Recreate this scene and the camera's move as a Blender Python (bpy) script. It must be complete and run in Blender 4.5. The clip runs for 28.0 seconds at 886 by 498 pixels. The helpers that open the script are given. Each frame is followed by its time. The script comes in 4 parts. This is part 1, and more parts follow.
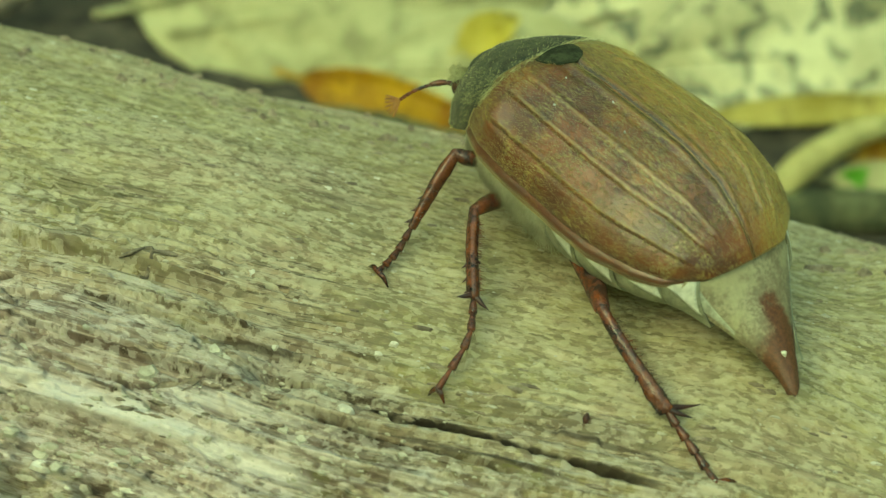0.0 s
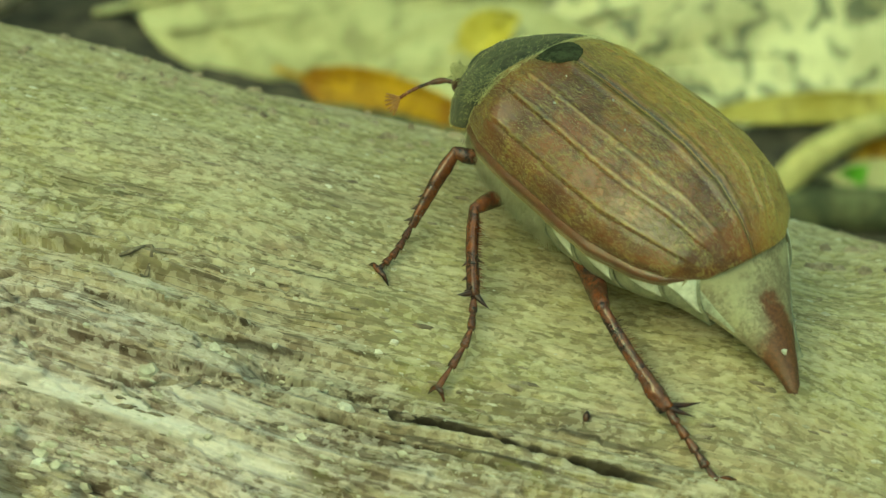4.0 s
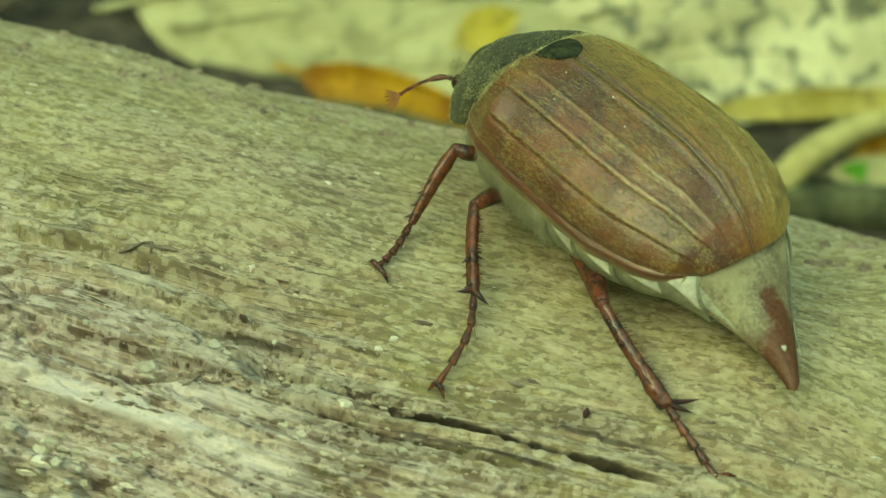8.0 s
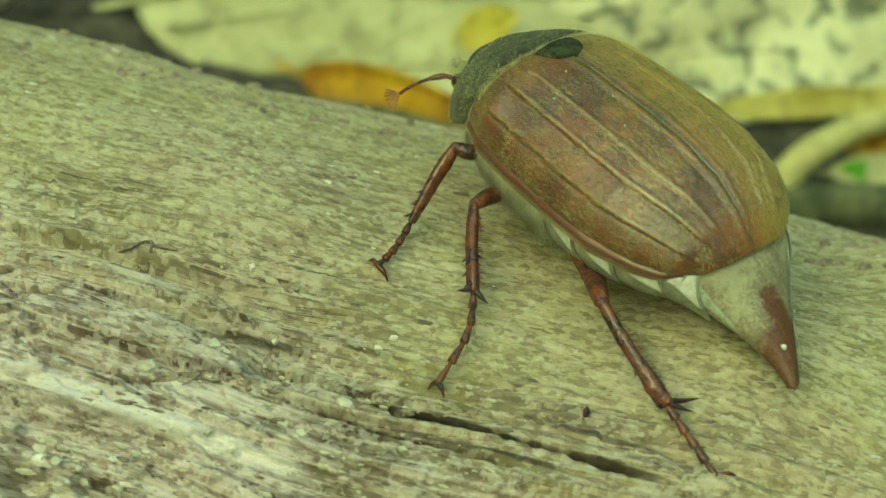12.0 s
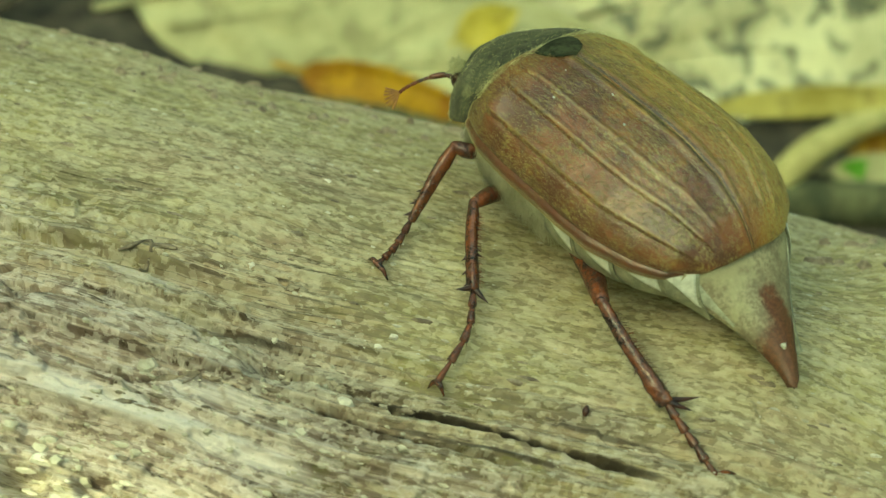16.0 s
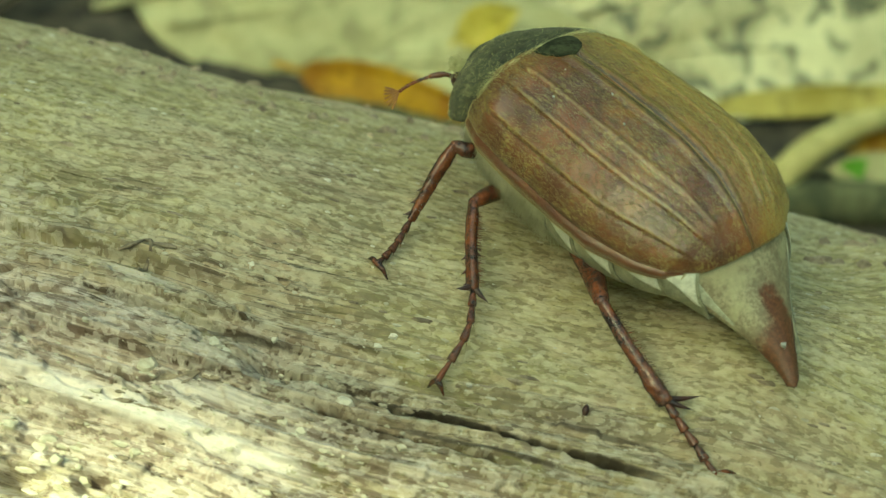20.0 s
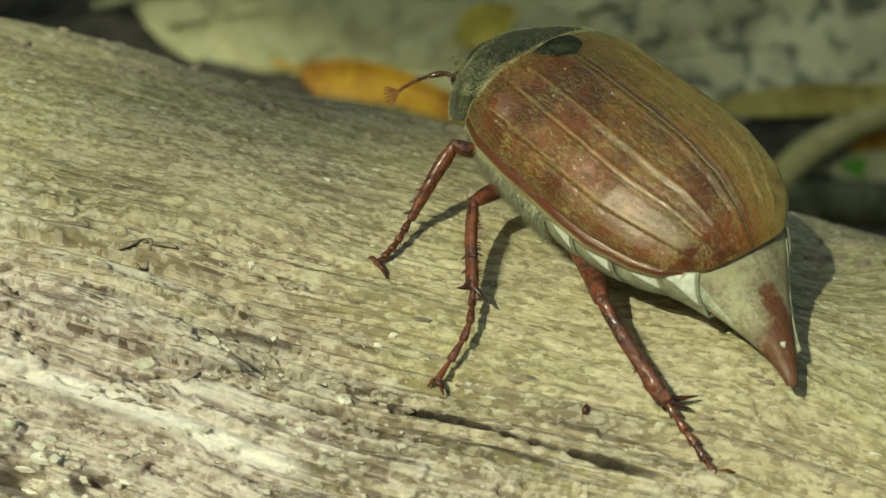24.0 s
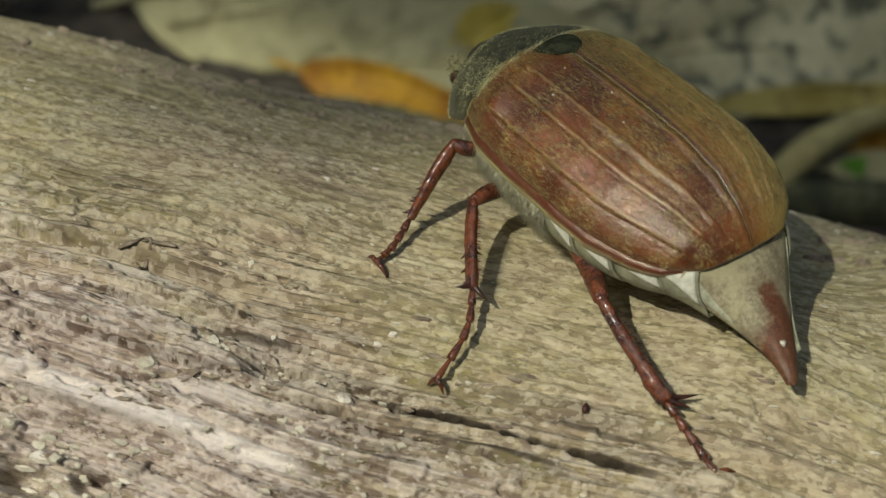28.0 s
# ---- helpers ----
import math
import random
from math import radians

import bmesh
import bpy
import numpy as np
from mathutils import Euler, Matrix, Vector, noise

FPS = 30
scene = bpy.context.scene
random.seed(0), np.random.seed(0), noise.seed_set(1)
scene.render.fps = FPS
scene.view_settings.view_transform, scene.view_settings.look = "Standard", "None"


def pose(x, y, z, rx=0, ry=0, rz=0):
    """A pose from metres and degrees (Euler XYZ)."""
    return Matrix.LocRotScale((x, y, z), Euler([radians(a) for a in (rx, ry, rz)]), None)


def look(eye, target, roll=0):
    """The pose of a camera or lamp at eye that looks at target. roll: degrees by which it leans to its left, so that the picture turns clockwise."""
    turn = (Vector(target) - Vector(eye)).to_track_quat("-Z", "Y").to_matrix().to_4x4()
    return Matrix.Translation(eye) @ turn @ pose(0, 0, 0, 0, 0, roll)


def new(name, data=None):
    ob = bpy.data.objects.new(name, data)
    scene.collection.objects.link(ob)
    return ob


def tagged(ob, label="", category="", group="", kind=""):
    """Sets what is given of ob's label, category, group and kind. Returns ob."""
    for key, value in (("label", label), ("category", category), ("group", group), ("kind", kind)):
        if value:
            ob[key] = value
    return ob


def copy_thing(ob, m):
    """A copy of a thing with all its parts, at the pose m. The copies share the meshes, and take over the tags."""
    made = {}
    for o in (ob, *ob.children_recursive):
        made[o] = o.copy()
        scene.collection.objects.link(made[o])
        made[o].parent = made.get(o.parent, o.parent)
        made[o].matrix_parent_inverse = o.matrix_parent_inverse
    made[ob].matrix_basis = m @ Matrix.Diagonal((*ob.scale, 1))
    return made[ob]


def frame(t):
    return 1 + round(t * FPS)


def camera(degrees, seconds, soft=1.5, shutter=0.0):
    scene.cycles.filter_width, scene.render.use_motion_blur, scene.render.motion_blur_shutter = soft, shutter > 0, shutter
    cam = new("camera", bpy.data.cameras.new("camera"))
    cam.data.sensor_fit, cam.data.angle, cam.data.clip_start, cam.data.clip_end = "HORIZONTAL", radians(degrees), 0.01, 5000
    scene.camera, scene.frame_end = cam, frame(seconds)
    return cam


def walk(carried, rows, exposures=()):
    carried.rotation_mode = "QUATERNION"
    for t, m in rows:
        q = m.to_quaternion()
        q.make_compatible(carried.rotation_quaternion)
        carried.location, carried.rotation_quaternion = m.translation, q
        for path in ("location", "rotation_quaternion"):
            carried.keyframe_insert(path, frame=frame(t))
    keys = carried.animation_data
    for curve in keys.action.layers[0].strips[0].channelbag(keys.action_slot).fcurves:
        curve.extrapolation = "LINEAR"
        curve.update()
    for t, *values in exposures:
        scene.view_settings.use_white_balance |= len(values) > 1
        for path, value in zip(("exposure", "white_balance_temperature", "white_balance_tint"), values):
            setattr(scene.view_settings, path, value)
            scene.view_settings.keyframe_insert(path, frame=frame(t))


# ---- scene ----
MM = 0.001                                    # the scene is measured in millimetres

# ---- camera ----
EYE = Vector((0.0, -63.335, 126.433))
AIM = Vector((0.0, 0.0, 63.098))
ROLL = 8.3
RIGHT = Vector((0.98953, 0.10207, 0.10207))
UP = Vector((-0.14436, 0.69971, 0.69971))
cam = camera(30.0, 28.0, soft=1.3)
cam.data.dof.use_dof = True
cam.data.dof.focus_distance = 0.0862
cam.data.dof.aperture_fstop = 56.0


def aim(dx, dy):
    """The camera's pose when the picture has slid by dx, dy hundredths of a millimetre on the log."""
    return look(EYE * MM, (AIM - RIGHT * dx * 0.01 + UP * dy * 0.01) * MM, ROLL)


walk(cam, [(0, aim(0, 0)), (1, aim(0, -1)), (2, aim(0, -5)), (3, aim(0, -6)), (3.5, aim(0, -7)),
           (4.6, aim(3, -15)), (5.5, aim(6, -21)), (5.8, aim(2, -22)), (6.2, aim(0, -23)), (8, aim(0, -28)),
           (10, aim(0, -31)), (12.5, aim(-1, -34)), (15, aim(-2, -38)), (18, aim(-3, -42)),
           (21.5, aim(-4, -44)), (25, aim(-5, -48)), (28, aim(-6, -52))],
     exposures=[(0, 1.88, 9900, -53), (6, 1.87, 9900, -53), (8, 1.87, 9800, -50), (12.5, 1.88, 9800, -52),
                (15, 1.85, 9400, -48), (16, 1.84, 9300, -43), (17, 1.66, 9500, -49), (18, 1.82, 9200, -45), (20, 1.7, 8500, -40),
                (20.5, 0.6, 7800, -31), (21, 0.05, 7000, -23), (21.5, -0.05, 7000, -22), (23.5, -0.12, 7000, -22),
                (25, -0.03, 6600, -12), (26, -0.05, 6250, 0), (27, 0.2, 5850, 6), (28, -0.47, 6400, 2)])

# ---- light ----
SUN = Vector((-0.423, -0.456, 0.783)).normalized()
world = bpy.data.worlds.new("sky")
scene.world = world
world.use_nodes = True
sky = world.node_tree.nodes.new("ShaderNodeTexSky")
sky.sky_type, sky.sun_disc = "NISHITA", False
sky.sun_elevation, sky.sun_rotation = radians(51.55), radians(-137.2)
sky.air_density, sky.dust_density = 1.0, 3.0
back = world.node_tree.nodes["Background"]
back.inputs["Strength"].default_value = 0.13
world.node_tree.links.new(sky.outputs[0], back.inputs[0])
sun = new("sun", bpy.data.lights.new("sun", "SUN"))
sun.data.energy, sun.data.angle, sun.data.color = 4.6, radians(0.53), (1.0, 0.93, 0.82)
sun.matrix_world = look(SUN * 3, (0, 0, 0))


# ---- materials ----
RIBS = (0.035, 0.255, 0.405, 0.62)                # the wing cases' ribs, from the suture to the rim


class Paint:
    """A node material: call it to add a node, sockets and values by input name or number."""

    def __init__(self, name, rough=0.6, **shade):
        self.m = bpy.data.materials.new(name)
        self.m.use_nodes = True
        self.t = self.m.node_tree
        self.b = self.t.nodes["Principled BSDF"]
        self.put(self.b, {"Roughness": rough})
        self.put(self.b, {k.replace("_", " "): v for k, v in shade.items()})

    def put(self, n, ins):
        for k, v in ins.items():
            s = n.inputs[k]
            if isinstance(v, bpy.types.NodeSocket):
                self.t.links.new(v, s)
            elif isinstance(v, tuple) and s.type == "RGBA" and len(v) == 3:
                s.default_value = (*v, 1)
            else:
                s.default_value = v

    def __call__(self, kind, out=0, ins=None, **attrs):
        n = self.t.nodes.new("ShaderNode" + kind)
        for k, v in attrs.items():
            if k == "operation":
                n.operation = v
            elif k == "blend_type":
                n.blend_type = v
            elif k == "data_type":
                n.data_type = v
            elif k == "feature":
                n.feature = v
            elif k == "attribute_name":
                n.attribute_name = v
            elif k == "uv_map":
                n.uv_map = v
        self.put(n, ins or {})
        return n.outputs[out]

    def place(self, scale=(1, 1, 1), uv="", shift=(0, 0, 0)):
        """Millimetres on the thing (or along and across the grain), times scale."""
        if uv:
            v = self("UVMap", uv_map=uv)
            k = scale
        else:
            v = self("TexCoord", 3)
            k = tuple(1000 * a for a in scale)
        v = self("VectorMath", ins={0: v, 1: k}, operation="MULTIPLY")
        return self("VectorMath", ins={0: v, 1: shift}, operation="ADD")

    def noise(self, v, scale=1.0, detail=4.0, rough=0.6, distort=0.0):
        return self("TexNoise", ins={"Vector": v, "Scale": scale, "Detail": detail, "Roughness": rough, "Distortion": distort})

    def step(self, v, lo, hi, a=0.0, b=1.0):
        n = self.t.nodes.new("ShaderNodeMapRange")
        n.interpolation_type = "SMOOTHSTEP"
        self.put(n, {0: v, 1: lo, 2: hi, 3: a, 4: b})
        return n.outputs[0]

    def math(self, op, a, b=0.0):
        return self("Math", ins={0: a, 1: b}, operation=op)

    def mix(self, f, a, b, kind="MIX"):
        n = self.t.nodes.new("ShaderNodeMix")
        n.data_type, n.blend_type = "RGBA", kind
        self.put(n, {0: f, 6: a, 7: b})
        return n.outputs[2]

    def bump(self, h, strength=0.4, dist=0.1, under=None):
        n = self.t.nodes.new("ShaderNodeBump")
        self.put(n, {"Strength": strength, "Distance": dist * MM, "Height": h})
        if under:
            self.t.links.new(under, n.inputs["Normal"])
        return n.outputs[0]

    def done(self, color, normal=None, rough=None):
        self.put(self.b, {"Base Color": color})
        if normal:
            self.put(self.b, {"Normal": normal})
        if rough:
            self.put(self.b, {"Roughness": rough})
        return self.m


def spot(p, uv, at, size, turn=0.0, soft=0.35, wobble=0.5):
    """An uneven-rimmed patch, for stains and for painted crack shade, centred at a place along and across the grain."""
    v = p("VectorMath", ins={0: uv, 1: (-at[0], -at[1], 0)}, operation="ADD")
    rot = p.t.nodes.new("ShaderNodeVectorRotate")
    rot.rotation_type = "Z_AXIS"
    p.put(rot, {"Vector": v, "Angle": radians(turn)})
    v = p("VectorMath", ins={0: rot.outputs[0], 1: (1 / size[0], 1 / size[1], 0)}, operation="MULTIPLY")
    d = p("VectorMath", 1, ins={0: v}, operation="LENGTH")
    n = p.noise(p("VectorMath", ins={0: uv, 1: (0.35, 1.3, 1)}, operation="MULTIPLY"), 1, 6, 0.68)
    d = p.math("ADD", d, p.math("MULTIPLY", p.math("SUBTRACT", n, 0.5), wobble * 2))
    return p.step(d, 1 - soft, 1 + soft, 1, 0)


def chips(p, scale, shift):
    """Uneven cells with frayed rims along the grain: each one's own number from 0 to 1."""
    v = p.place((*scale, 1), "grain", shift)
    fray = p("TexNoise", 1, ins={"Vector": v, "Scale": 1.7, "Detail": 5.0, "Roughness": 0.7})
    fray = p("VectorMath", ins={0: fray, 1: (0.5, 0.5, 0.5)}, operation="SUBTRACT")
    v = p("VectorMath", ins={0: v, 1: p("VectorMath", ins={0: fray, 1: (1.5, 1.5, 0)}, operation="MULTIPLY")}, operation="ADD")
    tone = p.t.nodes.new("ShaderNodeSeparateXYZ")
    p.t.links.new(p("TexVoronoi", 1, ins={"Vector": v, "Scale": 1.0}), tone.inputs[0])
    return tone.outputs[0]


def wood_material():
    p = Paint("weathered wood", 0.9, Specular_IOR_Level=0.2)
    uv = p.place(uv="grain")
    fibre = p.noise(p.place((0.035, 1.1, 1), "grain"), 1, 7, 0.7)
    broad = p.noise(p.place((0.05, 0.16, 1), "grain", (3, 7, 0)), 1, 3, 0.55)
    c = p.mix(p.step(fibre, 0.32, 0.68), (0.27, 0.205, 0.135), (0.50, 0.41, 0.295))
    c = p.mix(p.step(broad, 0.40, 0.62, 0, 0.55), c, (0.43, 0.365, 0.255))
    grey = p.noise(p.place((0.07, 0.35, 1), "grain", (11, 2, 0)), 1, 6, 0.65)
    c = p.mix(p.step(grey, 0.54, 0.68, 0, 0.35), c, (0.22, 0.195, 0.15))
    # the bleached bands, the worn patch and the dark stains
    for at, size, turn, k in (((-10.5, 13.9), (9.0, 0.8), 3, 0.85), ((-2.5, 14.0), (4.5, 0.7), 4, 0.85), ((-14.5, 10.6), (2.6, 0.6), 0, 0.5), ((-16, 16.6), (5.0, 0.4), 2, 0.5), ((4, 14.3), (3.4, 0.7), 0, 0.5),
                              ((8.5, 26.5), (4.0, 3.4), 25, 0.4), ((15.5, 22.5), (5.0, 2.2), 0, 0.35), ((-13.0, 18.2), (3.2, 0.5), 0, 0.6), ((-19, 32), (3, 3), 0, 0.3)):
        c = p.mix(p.math("MULTIPLY", spot(p, uv, at, size, turn), k), c, (0.70, 0.64, 0.56))
    for at, size, turn, k in (((-5.4, 18.7), (3.0, 0.4), -10, 0.95), ((-8.5, 18.6), (3.4, 0.9), -2, 0.5), ((-10.5, 20.3), (3.4, 0.6), 6, 0.6), ((-2.0, 17.4), (4.2, 1.0), -4, 0.75), ((8.5, 18.7), (4.6, 0.8), 0, 0.7), ((-15, 22.2), (7.5, 0.3), 2, 0.6),
                              ((-20.5, 26.7), (3.0, 0.7), 0, 0.6), ((-14.0, 12.3), (3.0, 0.5), 3, 0.5), ((-10.2, 9.2), (4.0, 0.7), 5, 0.5),
                              ((-4.0, 29.8), (5.0, 1.6), -5, 0.35), ((1.5, 23.5), (3.6, 1.3), 0, 0.4), ((13.5, 18.3), (2.4, 0.45), 0, 0.65), ((-6, 34), (3, 2), 0, 0.3)):
        c = p.mix(p.math("MULTIPLY", spot(p, uv, at, size, turn, 0.5, 0.8), k), c, (0.12, 0.10, 0.072))
    pale_side = p.noise(p.place((0.09, 0.2, 1), "grain", (40, 2, 0)), 1, 5, 0.65)
    low = p.t.nodes.new("ShaderNodeSeparateXYZ")
    p.t.links.new(uv, low.inputs[0])
    low_side = p.math("ADD", p.math("ADD", low.outputs[1], p.math("MULTIPLY", low.outputs[0], 0.22)), p.math("MULTIPLY", p.math("SUBTRACT", pale_side, 0.5), 16.0))
    c = p.mix(p.step(low_side, 8.0, 21.0, 0.62, 0.0), c, (0.57, 0.485, 0.445))
    # long thin dark fibres, and a finer set between them
    for scale, shift, w, k in (((0.018, 0.5, 1), (5, 31, 0), 0.018, 1.0), ((0.03, 1.0, 1), (15, 3, 0), 0.024, 0.9), ((0.04, 1.9, 1), (8, 13, 0), 0.034, 0.6)):
        n = p.noise(p.place(scale, "grain", shift), 1, 3, 0.55)
        gap = p.math("ADD", p.noise(p.place((0.12, 0.5, 1), "grain", shift), 1, 4, 0.6), p.step(low_side, 18, 28, 0.05, -0.09))
        line = p.step(p.math("ABSOLUTE", p.math("SUBTRACT", n, 0.5)), w * 0.45, w * 1.1, 1, 0)
        c = p.mix(p.math("MULTIPLY", line, p.step(gap, 0.44, 0.56, 0, k)), c, (0.06, 0.04, 0.024))
    # worn smooth under the beetle, in low uneven scabs
    scab = p.noise(p.place((0.5, 0.8, 1), "grain", (3, 3, 0)), 1, 6, 0.65)
    worn = p.mix(p.step(scab, 0.40, 0.60), (0.34, 0.275, 0.185), (0.52, 0.44, 0.315))
    for at, size, k in (((9.5, 26.0), (9.0, 5.5), 0.8), ((20.5, 24.5), (7.0, 6.0), 0.65)):
        c = p.mix(p.math("MULTIPLY", spot(p, uv, at, size, 0, 0.45, 0.6), k), c, worn)
    # a thin film of algae, mostly on the upper side and towards the foot of the log
    film = p.noise(p.place((0.055, 0.1, 1), "grain", (20, 14, 0)), 1, 6, 0.65)
    xyz = p.t.nodes.new("ShaderNodeSeparateXYZ")
    p.t.links.new(uv, xyz.inputs[0])
    high_side = p.math("ADD", p.step(xyz.outputs[1], 20, 38, 0.0, 0.13), p.step(xyz.outputs[0], 8, 24, 0.0, 0.03))
    c = p.mix(p.step(p.math("ADD", film, high_side), 0.44, 0.66, 0.0, 0.66), c, (0.41, 0.39, 0.175))
    mottle = p.noise(p.place((0.9, 1.7, 1), "grain"), 1, 5, 0.7)
    c = p.mix(1.0, c, p.mix(p.step(mottle, 0.3, 0.7), (0.76, 0.725, 0.67), (0.98, 0.945, 0.895)), "MULTIPLY")
    dirt = p.noise(p.place((1.5, 2.2, 1), "grain", (9, 1, 0)), 1, 5, 0.7)
    c = p.mix(p.step(dirt, 0.60, 0.70, 0, 0.35), c, (0.14, 0.11, 0.08))
    rasp = p.noise(p.place((0.5, 3.4, 1), "grain", (2, 17, 0)), 1, 6, 0.72)
    c = p.mix(p.math("MULTIPLY", p.step(rasp, 0.52, 0.62), p.step(low_side, 13, 26, 0.72, 0.3)), c, (0.17, 0.135, 0.105))
    c = p.mix(p.math("MULTIPLY", p.step(rasp, 0.46, 0.36), p.step(low_side, 13, 26, 0.4, 0.1)), c, (0.60, 0.54, 0.46))
    # the skin breaks into crisp little scraps at three sizes, each with its own tone and height
    pale = p.mix(p.step(low_side, 12, 24), (0.66, 0.58, 0.515), (0.56, 0.495, 0.335))
    deep = p.mix(p.step(low_side, 12, 24), (0.17, 0.12, 0.095), (0.18, 0.15, 0.085))
    big, mid, small = chips(p, (0.55, 1.5), (31, 8, 0)), chips(p, (1.2, 2.6), (3, 77, 0)), chips(p, (2.4, 4.6), (12, 5, 0))
    for t, up, down in ((big, 0.14, 0.07), (mid, 0.34, 0.42), (small, 0.34, 0.56)):
        c = p.mix(p.step(t, 0.66, 0.82, 0, up), c, pale)
        c = p.mix(p.step(t, 0.30, 0.16, 0, down), c, deep)
    # bleached to bare grey-white along the worn bands
    for at, size, turn, k in (((-11.5, 13.4), (8.0, 0.5), 1, 0.68), ((-4.8, 13.4), (3.8, 0.45), 3, 0.66), ((-5.5, 15.3), (3.5, 0.35), -4, 0.5), ((-12.5, 20.6), (2.2, 0.35), 0, 0.4)):
        k = p.math("MULTIPLY", spot(p, uv, at, size, turn, 0.5, 0.7), p.step(p.math("ADD", mid, small), 0.5, 1.1, k, k * 0.55))
        c = p.mix(k, c, (0.78, 0.72, 0.66))
    # the thin flakes stand paler than the wood beneath
    flaky = p("Attribute", 2, attribute_name="flaky")
    c = p.mix(p.math("MULTIPLY", p.step(flaky, 0.2, 0.95), p.step(low_side, 12, 24, 0.4, 0.5)), c, p.mix(p.step(low_side, 12, 24), (0.66, 0.59, 0.50), (0.53, 0.47, 0.32)))
    # the shade inside the long cracks, painted near black into the base colour
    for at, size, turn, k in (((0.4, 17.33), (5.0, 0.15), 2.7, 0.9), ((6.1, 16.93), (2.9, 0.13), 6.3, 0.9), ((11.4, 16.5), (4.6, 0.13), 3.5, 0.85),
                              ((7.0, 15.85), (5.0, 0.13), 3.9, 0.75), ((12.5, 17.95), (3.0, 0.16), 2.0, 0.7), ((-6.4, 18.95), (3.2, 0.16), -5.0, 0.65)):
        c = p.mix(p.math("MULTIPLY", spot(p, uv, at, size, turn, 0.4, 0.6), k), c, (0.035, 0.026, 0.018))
    n1 = p.bump(p.noise(p.place((0.2, 4.0, 1), "grain"), 1, 5, 0.65), 0.45, 0.11)
    n2 = p.bump(p.noise(p.place((2.5, 4.5, 1), "grain"), 1, 5, 0.72), 0.5, 0.09, n1)
    n3 = p.bump(p.math("ADD", p.math("ADD", big, mid), small), 0.7, 0.055, n2)
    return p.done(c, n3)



def shell_material():
    """Chestnut wing case, dusted with short pale scales, thickest on the ribs."""
    p = Paint("chestnut wing case", 0.42, Specular_IOR_Level=0.6, Specular_Tint=(1.0, 0.9, 0.6), Coat_Weight=0.9, Coat_Roughness=0.15, Coat_IOR=1.75, Sheen_Weight=0.35, Sheen_Roughness=0.35, Sheen_Tint=(0.95, 0.9, 0.35))
    v = p.place()
    sep = p.t.nodes.new("ShaderNodeSeparateXYZ")
    p.t.links.new(p("UVMap", uv_map="ribs"), sep.inputs[0])
    at = p.t.nodes.new("ShaderNodeSeparateXYZ")
    p.t.links.new(v, at.inputs[0])
    big = p.noise(v, 0.35, 4, 0.6)
    c = p.mix(p.step(big, 0.35, 0.68), (0.075, 0.013, 0.004), (0.19, 0.045, 0.008))
    gold = p.noise(p.place((1, 1, 1), "", (2, 8, 5)), 0.22, 4, 0.6)
    c = p.mix(p.math("MULTIPLY", p.step(p.math("SUBTRACT", gold, p.math("MULTIPLY", at.outputs[1], 0.03)), 0.44, 0.60), 0.8), c, (0.27, 0.10, 0.008))
    grime = p.noise(p.place(shift=(4, 9, 2)), 0.4, 7, 0.68)
    dust = p.noise(p.place((2.6, 7.5, 6.0)), 1, 6, 0.75)                # fine strokes along the body
    speck = p.noise(p.place((5.0, 7.0, 7.0), "", (3, 3, 3)), 1, 4, 0.7)
    rib, low = 0.0, 0.0
    for k in RIBS:
        d = p.math("SUBTRACT", sep.outputs[1], k)
        rib = p.math("MAXIMUM", rib, p.step(p.math("ABSOLUTE", d), 0.001, 0.010, 1, 0))
        low = p.math("MAXIMUM", low, p.step(p.math("ABSOLUTE", p.math("SUBTRACT", d, 0.022)), 0.004, 0.018, 1, 0))
    fade = p.step(sep.outputs[0], 0.8, 0.95, 1, 0)
    f = p.math("MULTIPLY", p.step(dust, 0.45, 0.62), p.step(grime, 0.42, 0.58, 0.08, 0.7))
    f = p.math("MAXIMUM", f, p.math("MULTIPLY", p.math("MULTIPLY", rib, fade), p.step(dust, 0.36, 0.52, 0.0, 0.42)))
    f = p.math("MAXIMUM", f, p.math("MULTIPLY", p.step(at.outputs[1], 1.0, -2.5, 0, 0.72), p.step(dust, 0.38, 0.56)))
    bead = p.step(sep.outputs[1], 0.84, 0.88)
    f = p.math("MULTIPLY", f, p.math("SUBTRACT", 1.0, p.math("MULTIPLY", bead, 0.8)))
    c = p.mix(p.step(sep.outputs[1], 0.78, 0.88, 0, 0.9), c, (0.085, 0.014, 0.006))
    c = p.mix(p.math("MULTIPLY", p.math("MULTIPLY", low, fade), 0.45), c, (0.075, 0.018, 0.005))
    c = p.mix(f, c, (0.36, 0.30, 0.10))
    seam = p.step(p.math("ABSOLUTE", p.math("SUBTRACT", sep.outputs[1], 0.012)), 0.004, 0.012, 0.8, 0)
    c = p.mix(seam, c, (0.03, 0.016, 0.006))
    dark = p.noise(p.place(shift=(1, 5, 8)), 1.5, 7, 0.72)
    front = p.step(sep.outputs[0], 0.1, 0.7, 0.75, 0.45)
    c = p.mix(p.math("MULTIPLY", p.step(dark, 0.52, 0.66), front), c, (0.055, 0.026, 0.010))
    c = p.mix(p.step(speck, 0.60, 0.70, 0, 0.5), c, (0.04, 0.018, 0.008))
    n = p.bump(dust, 0.7, 0.06)
    n = p.bump(p.noise(v, 2.5, 3, 0.6), 0.35, 0.08, n)
    p.put(p.b, {"Coat Normal": p.bump(p.noise(v, 4.5, 5, 0.8), 0.7, 0.06)})
    return p.done(c, n, p.step(f, 0.0, 0.7, 0.3, 0.55))


